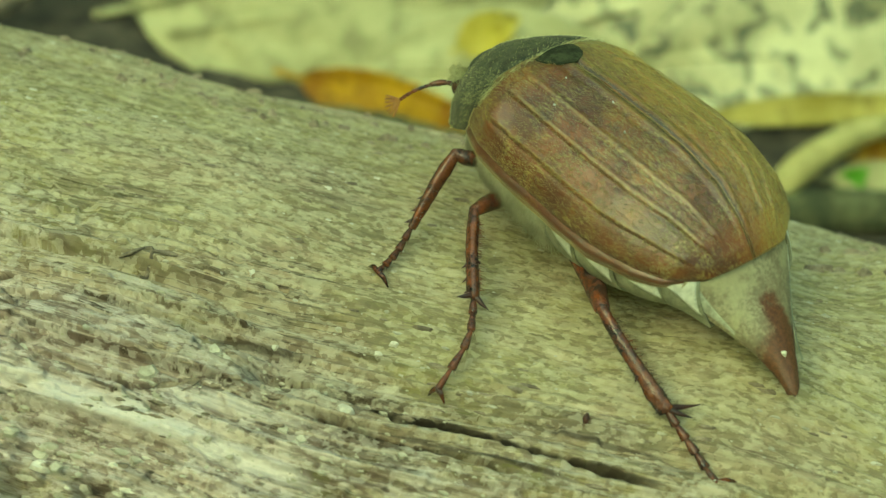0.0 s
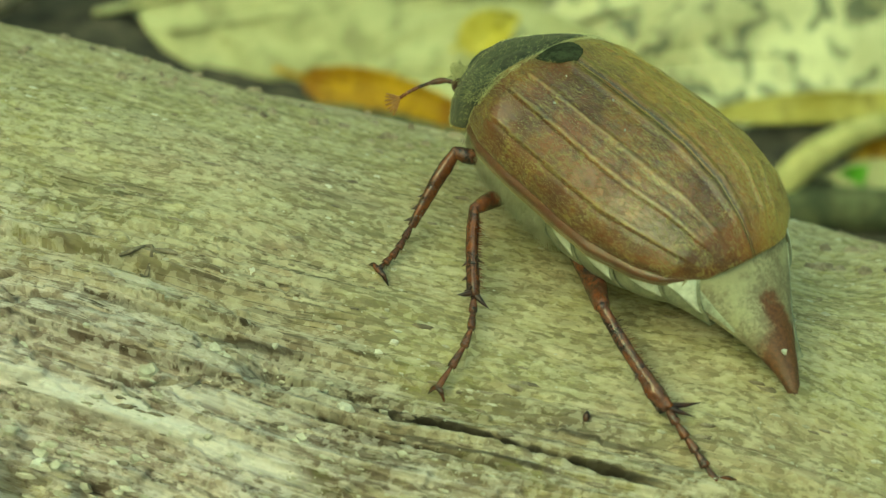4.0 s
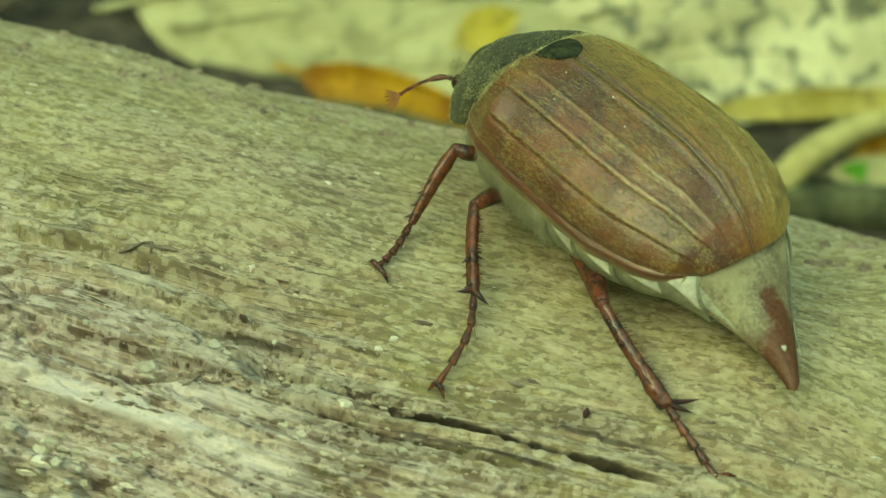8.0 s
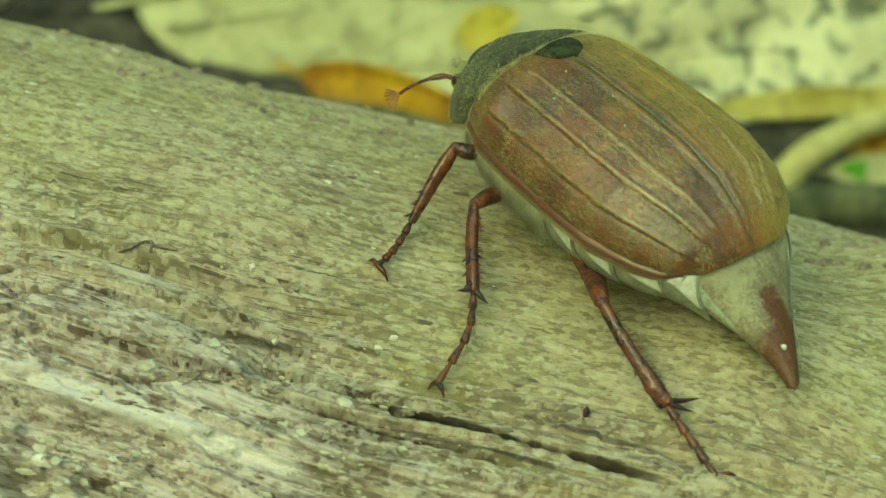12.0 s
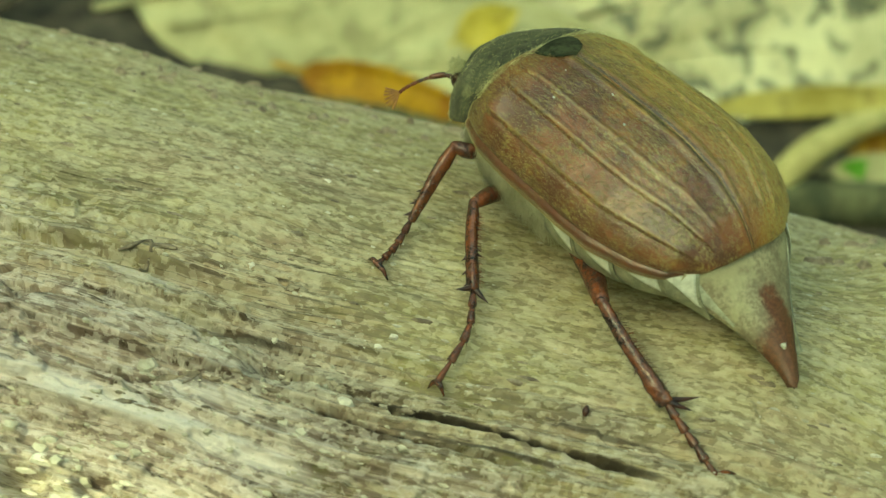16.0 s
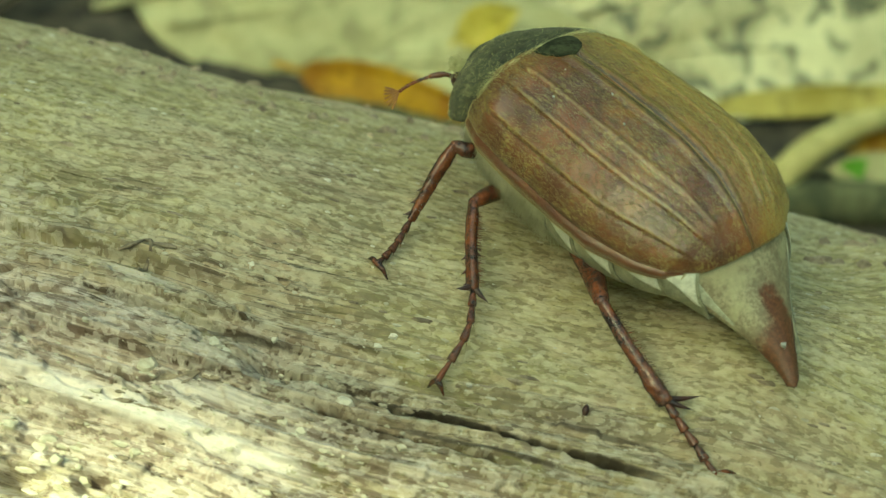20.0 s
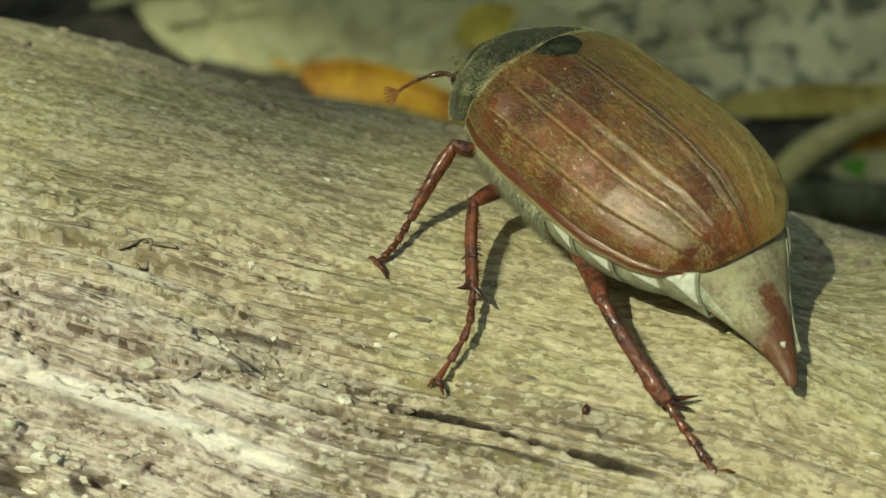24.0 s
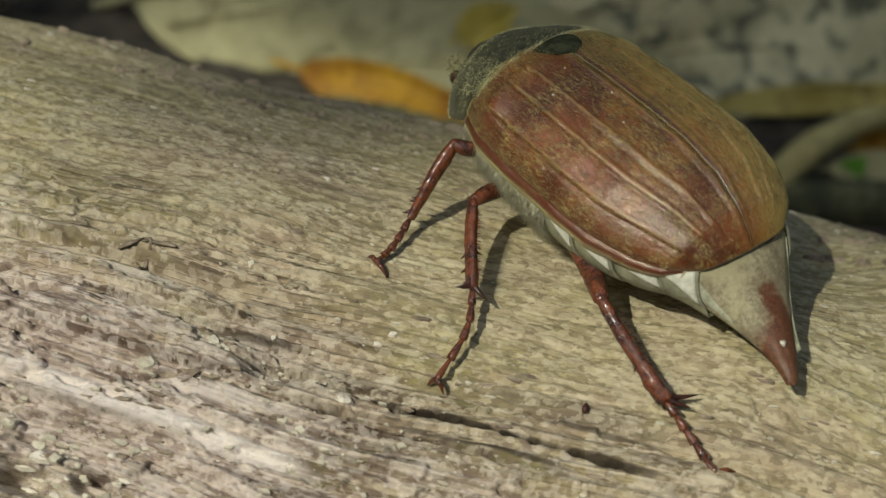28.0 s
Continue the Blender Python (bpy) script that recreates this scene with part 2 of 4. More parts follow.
def plain(name, a, b, scale, rough, bump=0.05, strength=0.35, detail=5.0, **shade):
    """Two tones in noise of that scale (per millimetre), with fine relief."""
    p = Paint(name, rough, **shade)
    v = p.place()
    n = p.noise(v, scale, detail, 0.65)
    m = p.noise(p.place(shift=(7, 3, 5)), scale * 4.3, 4, 0.65)
    c = p.mix(p.step(n, 0.33, 0.67), a, b)
    c = p.mix(p.step(m, 0.55, 0.72, 0, 0.45), c, tuple(0.55 * x for x in a))
    return p.done(c, p.bump(m, strength, bump))


def tail_material():
    """Pale grey scaly plate that turns rust brown towards its point and along one side."""
    p = Paint("tail plate", 0.5, Specular_IOR_Level=0.35)
    v = p.place()
    sep = p.t.nodes.new("ShaderNodeSeparateXYZ")
    p.t.links.new(v, sep.inputs[0])
    n = p.noise(v, 0.9, 5, 0.7)
    fine = p.noise(v, 5.0, 5, 0.7)
    c = p.mix(p.step(fine, 0.35, 0.65), (0.20, 0.175, 0.105), (0.36, 0.32, 0.205))
    c = p.mix(p.step(p.noise(p.place(shift=(3, 1, 1)), 0.6, 4, 0.6), 0.42, 0.6, 0, 0.65), c, (0.15, 0.115, 0.07))
    c = p.mix(p.step(p.noise(p.place(shift=(6, 4, 1)), 0.45, 4, 0.6), 0.48, 0.62, 0, 0.6), c, (0.42, 0.385, 0.225))
    back_ = p.math("ADD", sep.outputs[0], p.math("MULTIPLY", p.math("SUBTRACT", n, 0.5), 2.6))
    side = p.math("ABSOLUTE", p.math("ADD", sep.outputs[1], p.math("MULTIPLY", p.math("SUBTRACT", fine, 0.5), 0.8)))
    rust = p.math("MAXIMUM", p.step(back_, -11.2, -10.2, 1, 0),
                  p.math("MULTIPLY", p.step(back_, -9.9, -9.2, 1, 0), p.step(p.math("SUBTRACT", side, 0.2), 0.25, 0.6, 1, 0)))
    c = p.mix(p.math("MULTIPLY", rust, 0.92), c, p.mix(p.step(fine, 0.25, 0.75), (0.05, 0.016, 0.008), (0.14, 0.042, 0.017)))
    return p.done(c, p.bump(fine, 0.4, 0.05))


def leaf_material(name, a, b, spots=0.0, spot_color=(0.05, 0.06, 0.045), scale=0.12, rough=0.65):
    p = Paint(name, rough, Specular_IOR_Level=0.3)
    v = p.place()
    n = p.noise(v, scale, 5, 0.6)
    c = p.mix(p.step(n, 0.35, 0.65), a, b)
    fine = p.noise(v, 1.1, 5, 0.7)
    blotch = p.noise(p.place(shift=(8, 1, 3)), scale * 3.2, 5, 0.65)
    c = p.mix(p.step(blotch, 0.5, 0.68, 0, 0.55), c, tuple(0.45 * x for x in a))
    c = p.mix(p.step(fine, 0.5, 0.75, 0, 0.4), c, tuple(0.5 * x for x in a))
    if spots:
        m = p.noise(p.place(shift=(5, 2, 9)), 0.27, 6, 0.62, 0.3)
        c = p.mix(p.step(m, 0.62 - spots, 0.70 - spots, 0, 0.8), c, spot_color)
    return p.done(c, p.bump(fine, 0.3, 0.12))


def beech_material():
    """A thin fresh leaf that lets the sun glow through."""
    p = Paint("fresh beech leaf", 0.4, Specular_IOR_Level=0.4)
    n = p.noise(p.place(), 0.06, 5, 0.6)
    c = p.mix(p.step(n, 0.35, 0.65), (0.09, 0.20, 0.02), (0.15, 0.29, 0.04))
    glow = p.t.nodes.new("ShaderNodeBsdfTranslucent")
    p.put(glow, {"Color": p.mix(p.step(n, 0.35, 0.65), (0.22, 0.42, 0.04), (0.32, 0.55, 0.07))})
    both = p.t.nodes.new("ShaderNodeMixShader")
    p.put(both, {0: 0.55, 1: p.b.outputs[0], 2: glow.outputs[0]})
    p.t.links.new(both.outputs[0], p.t.nodes["Material Output"].inputs[0])
    return p.done(c, p.bump(n, 0.3, 1.0))


WOOD = wood_material()
BEECH = beech_material()
SHELL = shell_material()
SHIELD = plain("dark shield", (0.010, 0.012, 0.006), (0.06, 0.062, 0.03), 1.6, 0.55, 0.1, 0.6, Specular_IOR_Level=0.4, Sheen_Weight=0.12, Sheen_Tint=(0.85, 0.85, 0.6))
SCUTE = plain("scutellum", (0.018, 0.022, 0.012), (0.06, 0.065, 0.035), 2.0, 0.75, 0.1, 0.8, Specular_IOR_Level=0.12)
BELLY = plain("grey belly", (0.15, 0.15, 0.095), (0.28, 0.275, 0.18), 1.4, 0.5, 0.05, 0.4)
SIDE = plain("pale side plate", (0.22, 0.22, 0.15), (0.46, 0.46, 0.34), 1.2, 0.6, 0.05, 0.4)
CHALK = plain("chalk white", (0.44, 0.44, 0.35), (0.60, 0.60, 0.50), 2.5, 0.8)
SCALE = plain("pale scale", (0.17, 0.12, 0.045), (0.34, 0.27, 0.11), 1.0, 0.6)
FUR = plain("pale fur", (0.44, 0.42, 0.27), (0.62, 0.60, 0.42), 1.0, 0.7)
CHITIN = plain("red brown leg", (0.035, 0.009, 0.005), (0.17, 0.045, 0.013), 1.1, 0.26, 0.16, 1.0, Coat_Weight=0.5, Coat_Roughness=0.15)
DARK = plain("dark chitin", (0.02, 0.008, 0.006), (0.06, 0.02, 0.012), 2.0, 0.3)
TAIL = tail_material()
AMBER = plain("amber club", (0.22, 0.085, 0.02), (0.33, 0.15, 0.035), 2.0, 0.45)
LICHEN = plain("bright lichen", (0.52, 0.475, 0.38), (0.74, 0.69, 0.58), 1.2, 0.85, 0.1, 0.5)
DOWN = plain("yellowish down", (0.46, 0.45, 0.22), (0.66, 0.64, 0.36), 1.0, 0.7)
CRUMB = plain("pale lichen crumb", (0.34, 0.305, 0.22), (0.57, 0.53, 0.42), 0.7, 0.9, 0.1, 0.5)
BARKCHIP = plain("wood splinter", (0.13, 0.10, 0.07), (0.34, 0.28, 0.20), 1.0, 0.9, 0.1, 0.5)
BARK = plain("grey bark", (0.10, 0.085, 0.065), (0.22, 0.19, 0.15), 0.05, 0.9, 1.0, 0.6)
EARTH = plain("dark earth", (0.022, 0.019, 0.013), (0.085, 0.07, 0.048), 0.25, 0.95, 0.6, 0.6)
# for the added, unseen bank that blocks low light
BANK_GREEN = plain("undergrowth", (0.02, 0.035, 0.010), (0.09, 0.13, 0.035), 0.012, 0.7, 8.0, 0.8)
TWIG = plain("olive twig", (0.34, 0.30, 0.11), (0.50, 0.45, 0.19), 0.3, 0.7, 0.2, 0.5)
STICK = plain("mossy stick", (0.045, 0.05, 0.022), (0.15, 0.15, 0.07), 0.35, 0.85, 0.6, 0.9)
ORANGE = leaf_material("orange leaf", (0.24, 0.105, 0.006), (0.46, 0.265, 0.02), scale=0.2)
YELLOW = leaf_material("yellow leaf", (0.46, 0.37, 0.05), (0.60, 0.50, 0.12))
SPOTTED = leaf_material("pale spotted leaf", (0.47, 0.44, 0.25), (0.66, 0.63, 0.38), 0.108, scale=0.08)
PALE = leaf_material("pale grey-green leaf", (0.35, 0.325, 0.16), (0.48, 0.455, 0.24), -0.03, scale=0.07)
OLIVE = leaf_material("olive leaf", (0.30, 0.24, 0.05), (0.44, 0.37, 0.11))
BROWN = leaf_material("brown leaf", (0.10, 0.06, 0.03), (0.20, 0.13, 0.065))
GREEN = leaf_material("fresh green leaf", (0.10, 0.26, 0.02), (0.16, 0.36, 0.04), scale=0.3)


# ---- mesh helpers ----
def part(name, bm, material, parent=None, label=""):
    """Links a bmesh, in millimetres, as one mesh object under a thing or a part."""
    bmesh.ops.scale(bm, vec=(MM, MM, MM), verts=bm.verts)
    bmesh.ops.recalc_face_normals(bm, faces=bm.faces)
    me = bpy.data.meshes.new(name)
    bm.to_mesh(me)
    bm.free()
    me.materials.append(material)
    me.shade_smooth()
    ob = new(name, me)
    ob.parent = parent
    if label:
        ob["label"] = label
    return ob


def sheet(bm, pts, close_u=False):
    """Faces between rows of points; returns the rows of vertices."""
    rows = [[bm.verts.new(p) for p in row] for row in pts]
    for a, b in zip(rows, rows[1:]):
        n = len(a)
        for i in range(n if close_u else n - 1):
            j = (i + 1) % n
            bm.faces.new((a[i], a[j], b[j], b[i]))
    return rows


def shell(bm, pts, depth):
    """A sheet of points with thickness: depth is taken off along the sheet's normals."""
    g = np.array(pts, float)
    du = np.gradient(g, axis=0)
    dv = np.gradient(g, axis=1)
    n = np.cross(du, dv)
    n /= np.linalg.norm(n, axis=2, keepdims=True) + 1e-12
    low = g - n * depth
    a = sheet(bm, g.tolist())
    b = sheet(bm, low[:, ::-1].tolist())
    b = [r[::-1] for r in b]
    for i in range(len(a) - 1):
        for k in (0, -1):
            bm.faces.new((a[i][k], a[i + 1][k], b[i + 1][k], b[i][k]))
    for j in range(len(a[0]) - 1):
        for k in (0, -1):
            bm.faces.new((a[k][j], a[k][j + 1], b[k][j + 1], b[k][j]))


def spline(points, n):
    """n points on a smooth curve through points."""
    p = np.array(points, float)
    if len(p) == 2:
        return [Vector(q) for q in np.linspace(p[0], p[1], n)]
    q = np.vstack([2 * p[0] - p[1], p, 2 * p[-1] - p[-2]])
    out = []
    for u in np.linspace(0, len(p) - 1, n):
        i = min(int(u), len(p) - 2)
        f = u - i
        a, b, c, d = q[i], q[i + 1], q[i + 2], q[i + 3]
        out.append(Vector(0.5 * (2 * b + (c - a) * f + (2 * a - 5 * b + 4 * c - d) * f * f + (3 * b - a - 3 * c + d) * f ** 3)))
    return out


def tube(bm, points, radii, n=12, sides=10, rough=0.0, flat=1.0, ridge=0.0):
    """A closed tapering tube along a curve, with three long ridges if asked."""
    path = spline(points, n)
    rad = np.interp(np.linspace(0, 1, n), np.linspace(0, 1, len(radii)), radii)
    side = Vector((0.31, 0.17, 0.93))
    rows = []
    for i, p in enumerate(path):
        d = (path[min(i + 1, n - 1)] - path[max(i - 1, 0)]).normalized()
        x = d.cross(side).normalized()
        y = d.cross(x)
        rows.append([p + (x * math.cos(a) + y * math.sin(a) * flat) * rad[i] * (1 + ridge * math.cos(3 * a)) * (1 + rough * noise.noise(p * 4.1 + (x * math.cos(a) + y * math.sin(a)) * 1.5))
                     for a in (2 * math.pi * k / sides for k in range(sides))])
    r = sheet(bm, rows, True)
    for row, p, s in ((r[0], path[0], -1), (r[-1], path[-1], 1)):
        d = (path[1] - path[0] if s < 0 else path[-1] - path[-2]).normalized()
        tip = bm.verts.new(p + d * s * 0.35 * (rad[0] if s < 0 else rad[-1]))
        for k in range(sides):
            bm.faces.new((row[k], row[(k + 1) % sides], tip))


def spike(bm, at, to, r, sides=5):
    """A fine cone."""
    a, b = Vector(at), Vector(to)
    d = (b - a).normalized()
    x = d.orthogonal().normalized()
    y = d.cross(x)
    ring = [bm.verts.new(a + (x * math.cos(2 * math.pi * k / sides) + y * math.sin(2 * math.pi * k / sides)) * r) for k in range(sides)]
    tip = bm.verts.new(b)
    for k in range(sides):
        bm.faces.new((ring[k], ring[(k + 1) % sides], tip))
    bm.faces.new(ring[::-1])


def smooth(x, a, b):
    t = np.clip((np.asarray(x, float) - a) / (b - a), 0, 1)
    return t * t * (3 - 2 * t)


TABLES = {}


def vnoise(x, y, seed):
    """Smooth value noise from -1 to 1."""
    if seed not in TABLES:
        TABLES[seed] = np.random.RandomState(seed).uniform(-1, 1, (256, 256))
    tab = TABLES[seed]
    xi, yi = np.floor(x).astype(int), np.floor(y).astype(int)
    fx, fy = x - xi, y - yi
    fx, fy = fx ** 3 * (fx * (6 * fx - 15) + 10), fy ** 3 * (fy * (6 * fy - 15) + 10)
    a, b = tab[xi % 256, yi % 256], tab[(xi + 1) % 256, yi % 256]
    c, d = tab[xi % 256, (yi + 1) % 256], tab[(xi + 1) % 256, (yi + 1) % 256]
    return (a + (b - a) * fx) * (1 - fy) + (c + (d - c) * fx) * fy


def octaves(x, y, seed, n=3):
    return sum(vnoise(x * 2 ** k, y * 2 ** k, seed + k) * 0.5 ** k for k in range(n))


# ---- ground ----
def ground_height(x, y):
    near = np.exp(-(np.hypot(x, y) / 500.0) ** 2)
    return (octaves(x / 22, y / 22, 50) * 2.2 + 1.0) * near * smooth(np.abs(y + 4 + 0.14 * x), 12, 40) - 0.3


def make_ground():
    u = np.linspace(-1, 1, 181)
    g = np.sign(u) * (150 * np.abs(u) + 400000 * np.abs(u) ** 9)
    x, y = np.meshgrid(g, g, indexing="ij")
    z = ground_height(x, y)
    bm = bmesh.new()
    sheet(bm, np.stack([x, y, z], 2).tolist())
    return tagged(part("ground", bm, EARTH), "dark forest earth under dead leaves", "ground", kind="structure")


make_ground()

# ---- an unseen leafy bank all round, added to block low light ----
def make_light_bank():
    """A dense ragged bank of leaves, added out of view to close the place and keep the low light off the log."""
    u, v = np.meshgrid(np.linspace(0, 2 * math.pi, 160, endpoint=False), np.linspace(0, 1, 26), indexing="ij")
    lump = octaves(u * 160 / (2 * math.pi) / 4.0, v * 9, 80, 4)
    r = 3300 + 500 * lump + 500 * v * v
    top = 2900 + 400 * octaves(u * 160 / (2 * math.pi) / 7.0, u * 0, 90, 3)
    z = -30 + v * top
    bm = bmesh.new()
    sheet(bm, np.stack([r * np.cos(u), r * np.sin(u), z], 2).transpose(1, 0, 2).tolist(), True)
    return tagged(part("backdrop", bm, BANK_GREEN), "unseen dense dark green bank, added to block low light", "undergrowth", kind="structure")


make_light_bank()

# ---- the log ----
LOG_AT = Vector((-2.478, -3.918, 31.6))
ALONG = Vector((0.99015, -0.13998, 0.00139))
TOP = Vector((0.09848, 0.70360, 0.70374))
FACE = Vector((-0.09949, -0.69667, 0.71046))
LOG_R = 32.0


def warp(s, c):
    return c + 0.9 * octaves(s / 19, c / 9, 3, 2) + 0.1 * vnoise(s / 7, c / 2.5, 9)


def ledge(s, c, line, width):
    """Signed distance across a line along the grain, and how much it counts there."""
    s0, c0, s1, c1 = line
    f = (s - s0) / (s1 - s0)
    mid = c0 + (c1 - c0) * f + 0.2 * vnoise(s / 2.6, s * 0 + c0, 21) + 0.1 * vnoise(s / 0.5, s * 0 + c0, 22)
    return (c - mid) / width, smooth(f, -0.02, 0.12) * smooth(-f, -1.02, -0.85)


def cells(x, y, seed):
    """Uneven cells: each one's own number from 0 to 1, and how near a place is to its rim."""
    tab = np.random.RandomState(seed).uniform(0, 1, (256, 256, 3))
    xi, yi = np.floor(x).astype(int), np.floor(y).astype(int)
    best, second, own = np.full(x.shape, 9.0), np.full(x.shape, 9.0), np.zeros(x.shape)
    for i in (-1, 0, 1):
        for j in (-1, 0, 1):
            t = tab[(xi + i) % 256, (yi + j) % 256]
            d = np.hypot(xi + i + t[..., 0] - x, yi + j + t[..., 1] - y)
            near = d < best
            second = np.where(near, best, np.minimum(second, d))
            own = np.where(near, t[..., 2], own)
            best = np.where(near, d, best)
    return own, second - best


def scabs(s, c):
    """Thin flakes of grey wood and lichen that cling to the log: their height (mm), and how pale they are."""
    low = smooth(-c - 0.15 * s, -22, -14)                                   # the weathered foot of the log
    patch = octaves(s / 5.5, c / 2.2, 51, 3)
    crust = np.exp(-(((s + 12) / 7) ** 2 + ((c - 9.5) / 2.2) ** 2) ** 2) + np.exp(-(((s + 3.5) / 8) ** 2 + ((c - 18.2 + 0.05 * s) / 1.5) ** 2) ** 2)
    crust = np.clip(crust, 0, 1)
    dense = np.clip(0.28 - 0.02 * low + 0.5 * patch + 0.3 * crust, 0.03, 0.7)
    wx, wy = s + 0.25 * octaves(s / 0.5, c / 0.4, 61, 3), c + 0.16 * octaves(s / 0.5, c / 0.4, 66, 3)
    high, pale = np.zeros(s.shape), np.zeros(s.shape)
    for ax, ay, seed, tall, share in ((1.1, 0.4, 71, 0.06, 0.6), (0.62, 0.36, 72, 0.065, 1.0), (0.34, 0.22, 73, 0.045, 0.8)):
        own, rim = cells(wx / ax, wy / ay, seed)
        on = (own < dense * share) * smooth(rim, 0.02, 0.14)
        own = (own * 37.0) % 1.0
        high = np.maximum(high, on * tall * (0.4 + own) * (1 + 0.5 * low + 0.3 * crust))
        pale = np.maximum(pale, on * (0.25 + 0.75 * own))
    return high, pale


def relief(s, c):
    """How far the wood stands out, in millimetres, at a place along and round the log."""
    w = warp(s, c)
    calm = np.exp(-(((s - 10) / 9.5) ** 2 + ((c - 25.5) / 5.5) ** 2) ** 2)        # the worn patch
    low = smooth(-c - 0.15 * s, -28, -17)
    rough = (0.12 + 0.16 * smooth(-c, -30, -22) + 0.6 * low) * (1 - 0.7 * calm)
    h = 0.03 * vnoise(s / 7, w / 0.16, 11) + 0.06 * vnoise(s / 12, w / 0.3, 12)
    ridge = vnoise(s / 22, w / 0.7, 13)
    h = h + 0.16 * (1 - np.abs(ridge) * 2) + 0.13 * vnoise(s / 24, w / 1.4, 14)
    step = vnoise(s / 12, w / 1.2, 15) + 0.2 * vnoise(s / 1.1, w / 0.4, 16)
    h = h + 0.2 * smooth(step, 0.05, 0.09) - 0.25 * smooth(-step, 0.28, 0.32)
    crack = np.abs(vnoise(s / 26, w / 1.7, 17) + 0.06 * vnoise(s / 1.5, w / 0.5, 18))
    h = h - 0.5 * smooth(-crack, -0.045, -0.012) * smooth(vnoise(s / 9, w / 3, 19), -0.1, 0.25)
    h = h * rough * 1.9 + 0.05 * octaves(s / 0.9, c / 0.6, 23, 2) * (0.4 + low)
    h = h + scabs(s, c)[0]
    h = h + 0.5 * octaves(s / 16, c / 8, 30, 2) * (1 - np.exp(-(((s - 8) / 13) ** 2 + ((c - 28) / 14) ** 2) ** 2))
    for line, wd, deep in (((-4, 17.7, 17, 17.15), 0.11, 1.9), ((-2, 16.2, 9, 16.0), 0.13, 1.0), ((-23, 22.4, -6, 21.8), 0.10, 0.4), ((-22, 16.9, -9, 15.2), 0.1, 0.4)):
        d, k = ledge(s, c, line, wd)
        h = h - deep * k * np.exp(-d * d)
    for line, wd, deep in (((-14.5, 20.0, -2.0, 19.2), 0.7, 0.4), ((-25, 27.6, -15.5, 26.2), 0.4, 0.1), ((-16, 12.6, -6, 12.3), 0.5, 0.6), ((-14, 24.6, -2, 23.6), 0.25, 0.25),
                           ((-20, 36.6, -6, 36.0), 0.3, 0.08), ((-16, 10.2, -8, 10.2), 0.4, 0.9)):
        d, k = ledge(s, c, line, wd)
        h = h - deep * k * smooth(-d, -0.6, 0.1) * np.exp(-np.clip(-d, 0, None) / 3.5)
    for at, c0, wide, deep in ((-14.2, 9.2, 0.7, 1.8), (-10.9, 9.9, 0.6, 1.5), (-4.2, 17.9, 0.9, 0.9)):
        h = h - deep * np.exp(-(((s - at) / (wide * 1.5)) ** 2 + ((c - c0) / wide) ** 2) ** 2)
    return h


def log_radius(s, c):
    return LOG_R + relief(s, c) + 0.45 * smooth(-s, 6, 34) * smooth(c, 20, 44) + 1.0 * np.exp(-((s - 28) / 7) ** 2 - ((c - 35) / 9) ** 2) - 0.4 * np.exp(-((s - 19) / 5) ** 2 - ((c - 37) / 6) ** 2) + 1.5 * np.exp(-((s - 18.5) / 6) ** 2 - ((c - 25.5) / 3.6) ** 2) - 1.5 * np.exp(-((s - 24) / 4) ** 2 - ((c - 37) / 5) ** 2)


def log_point(s, c, out=0.0):
    """Places on the log's skin, raised by out."""
    s, c = np.asarray(s, float), np.asarray(c, float)
    r = log_radius(s, c) + out
    a = c / LOG_R
    n = np.multiply.outer(np.cos(a), np.array(FACE)) + np.multiply.outer(np.sin(a), np.array(TOP))
    return np.array(LOG_AT) + np.multiply.outer(s, np.array(ALONG)) + n * r[..., None]


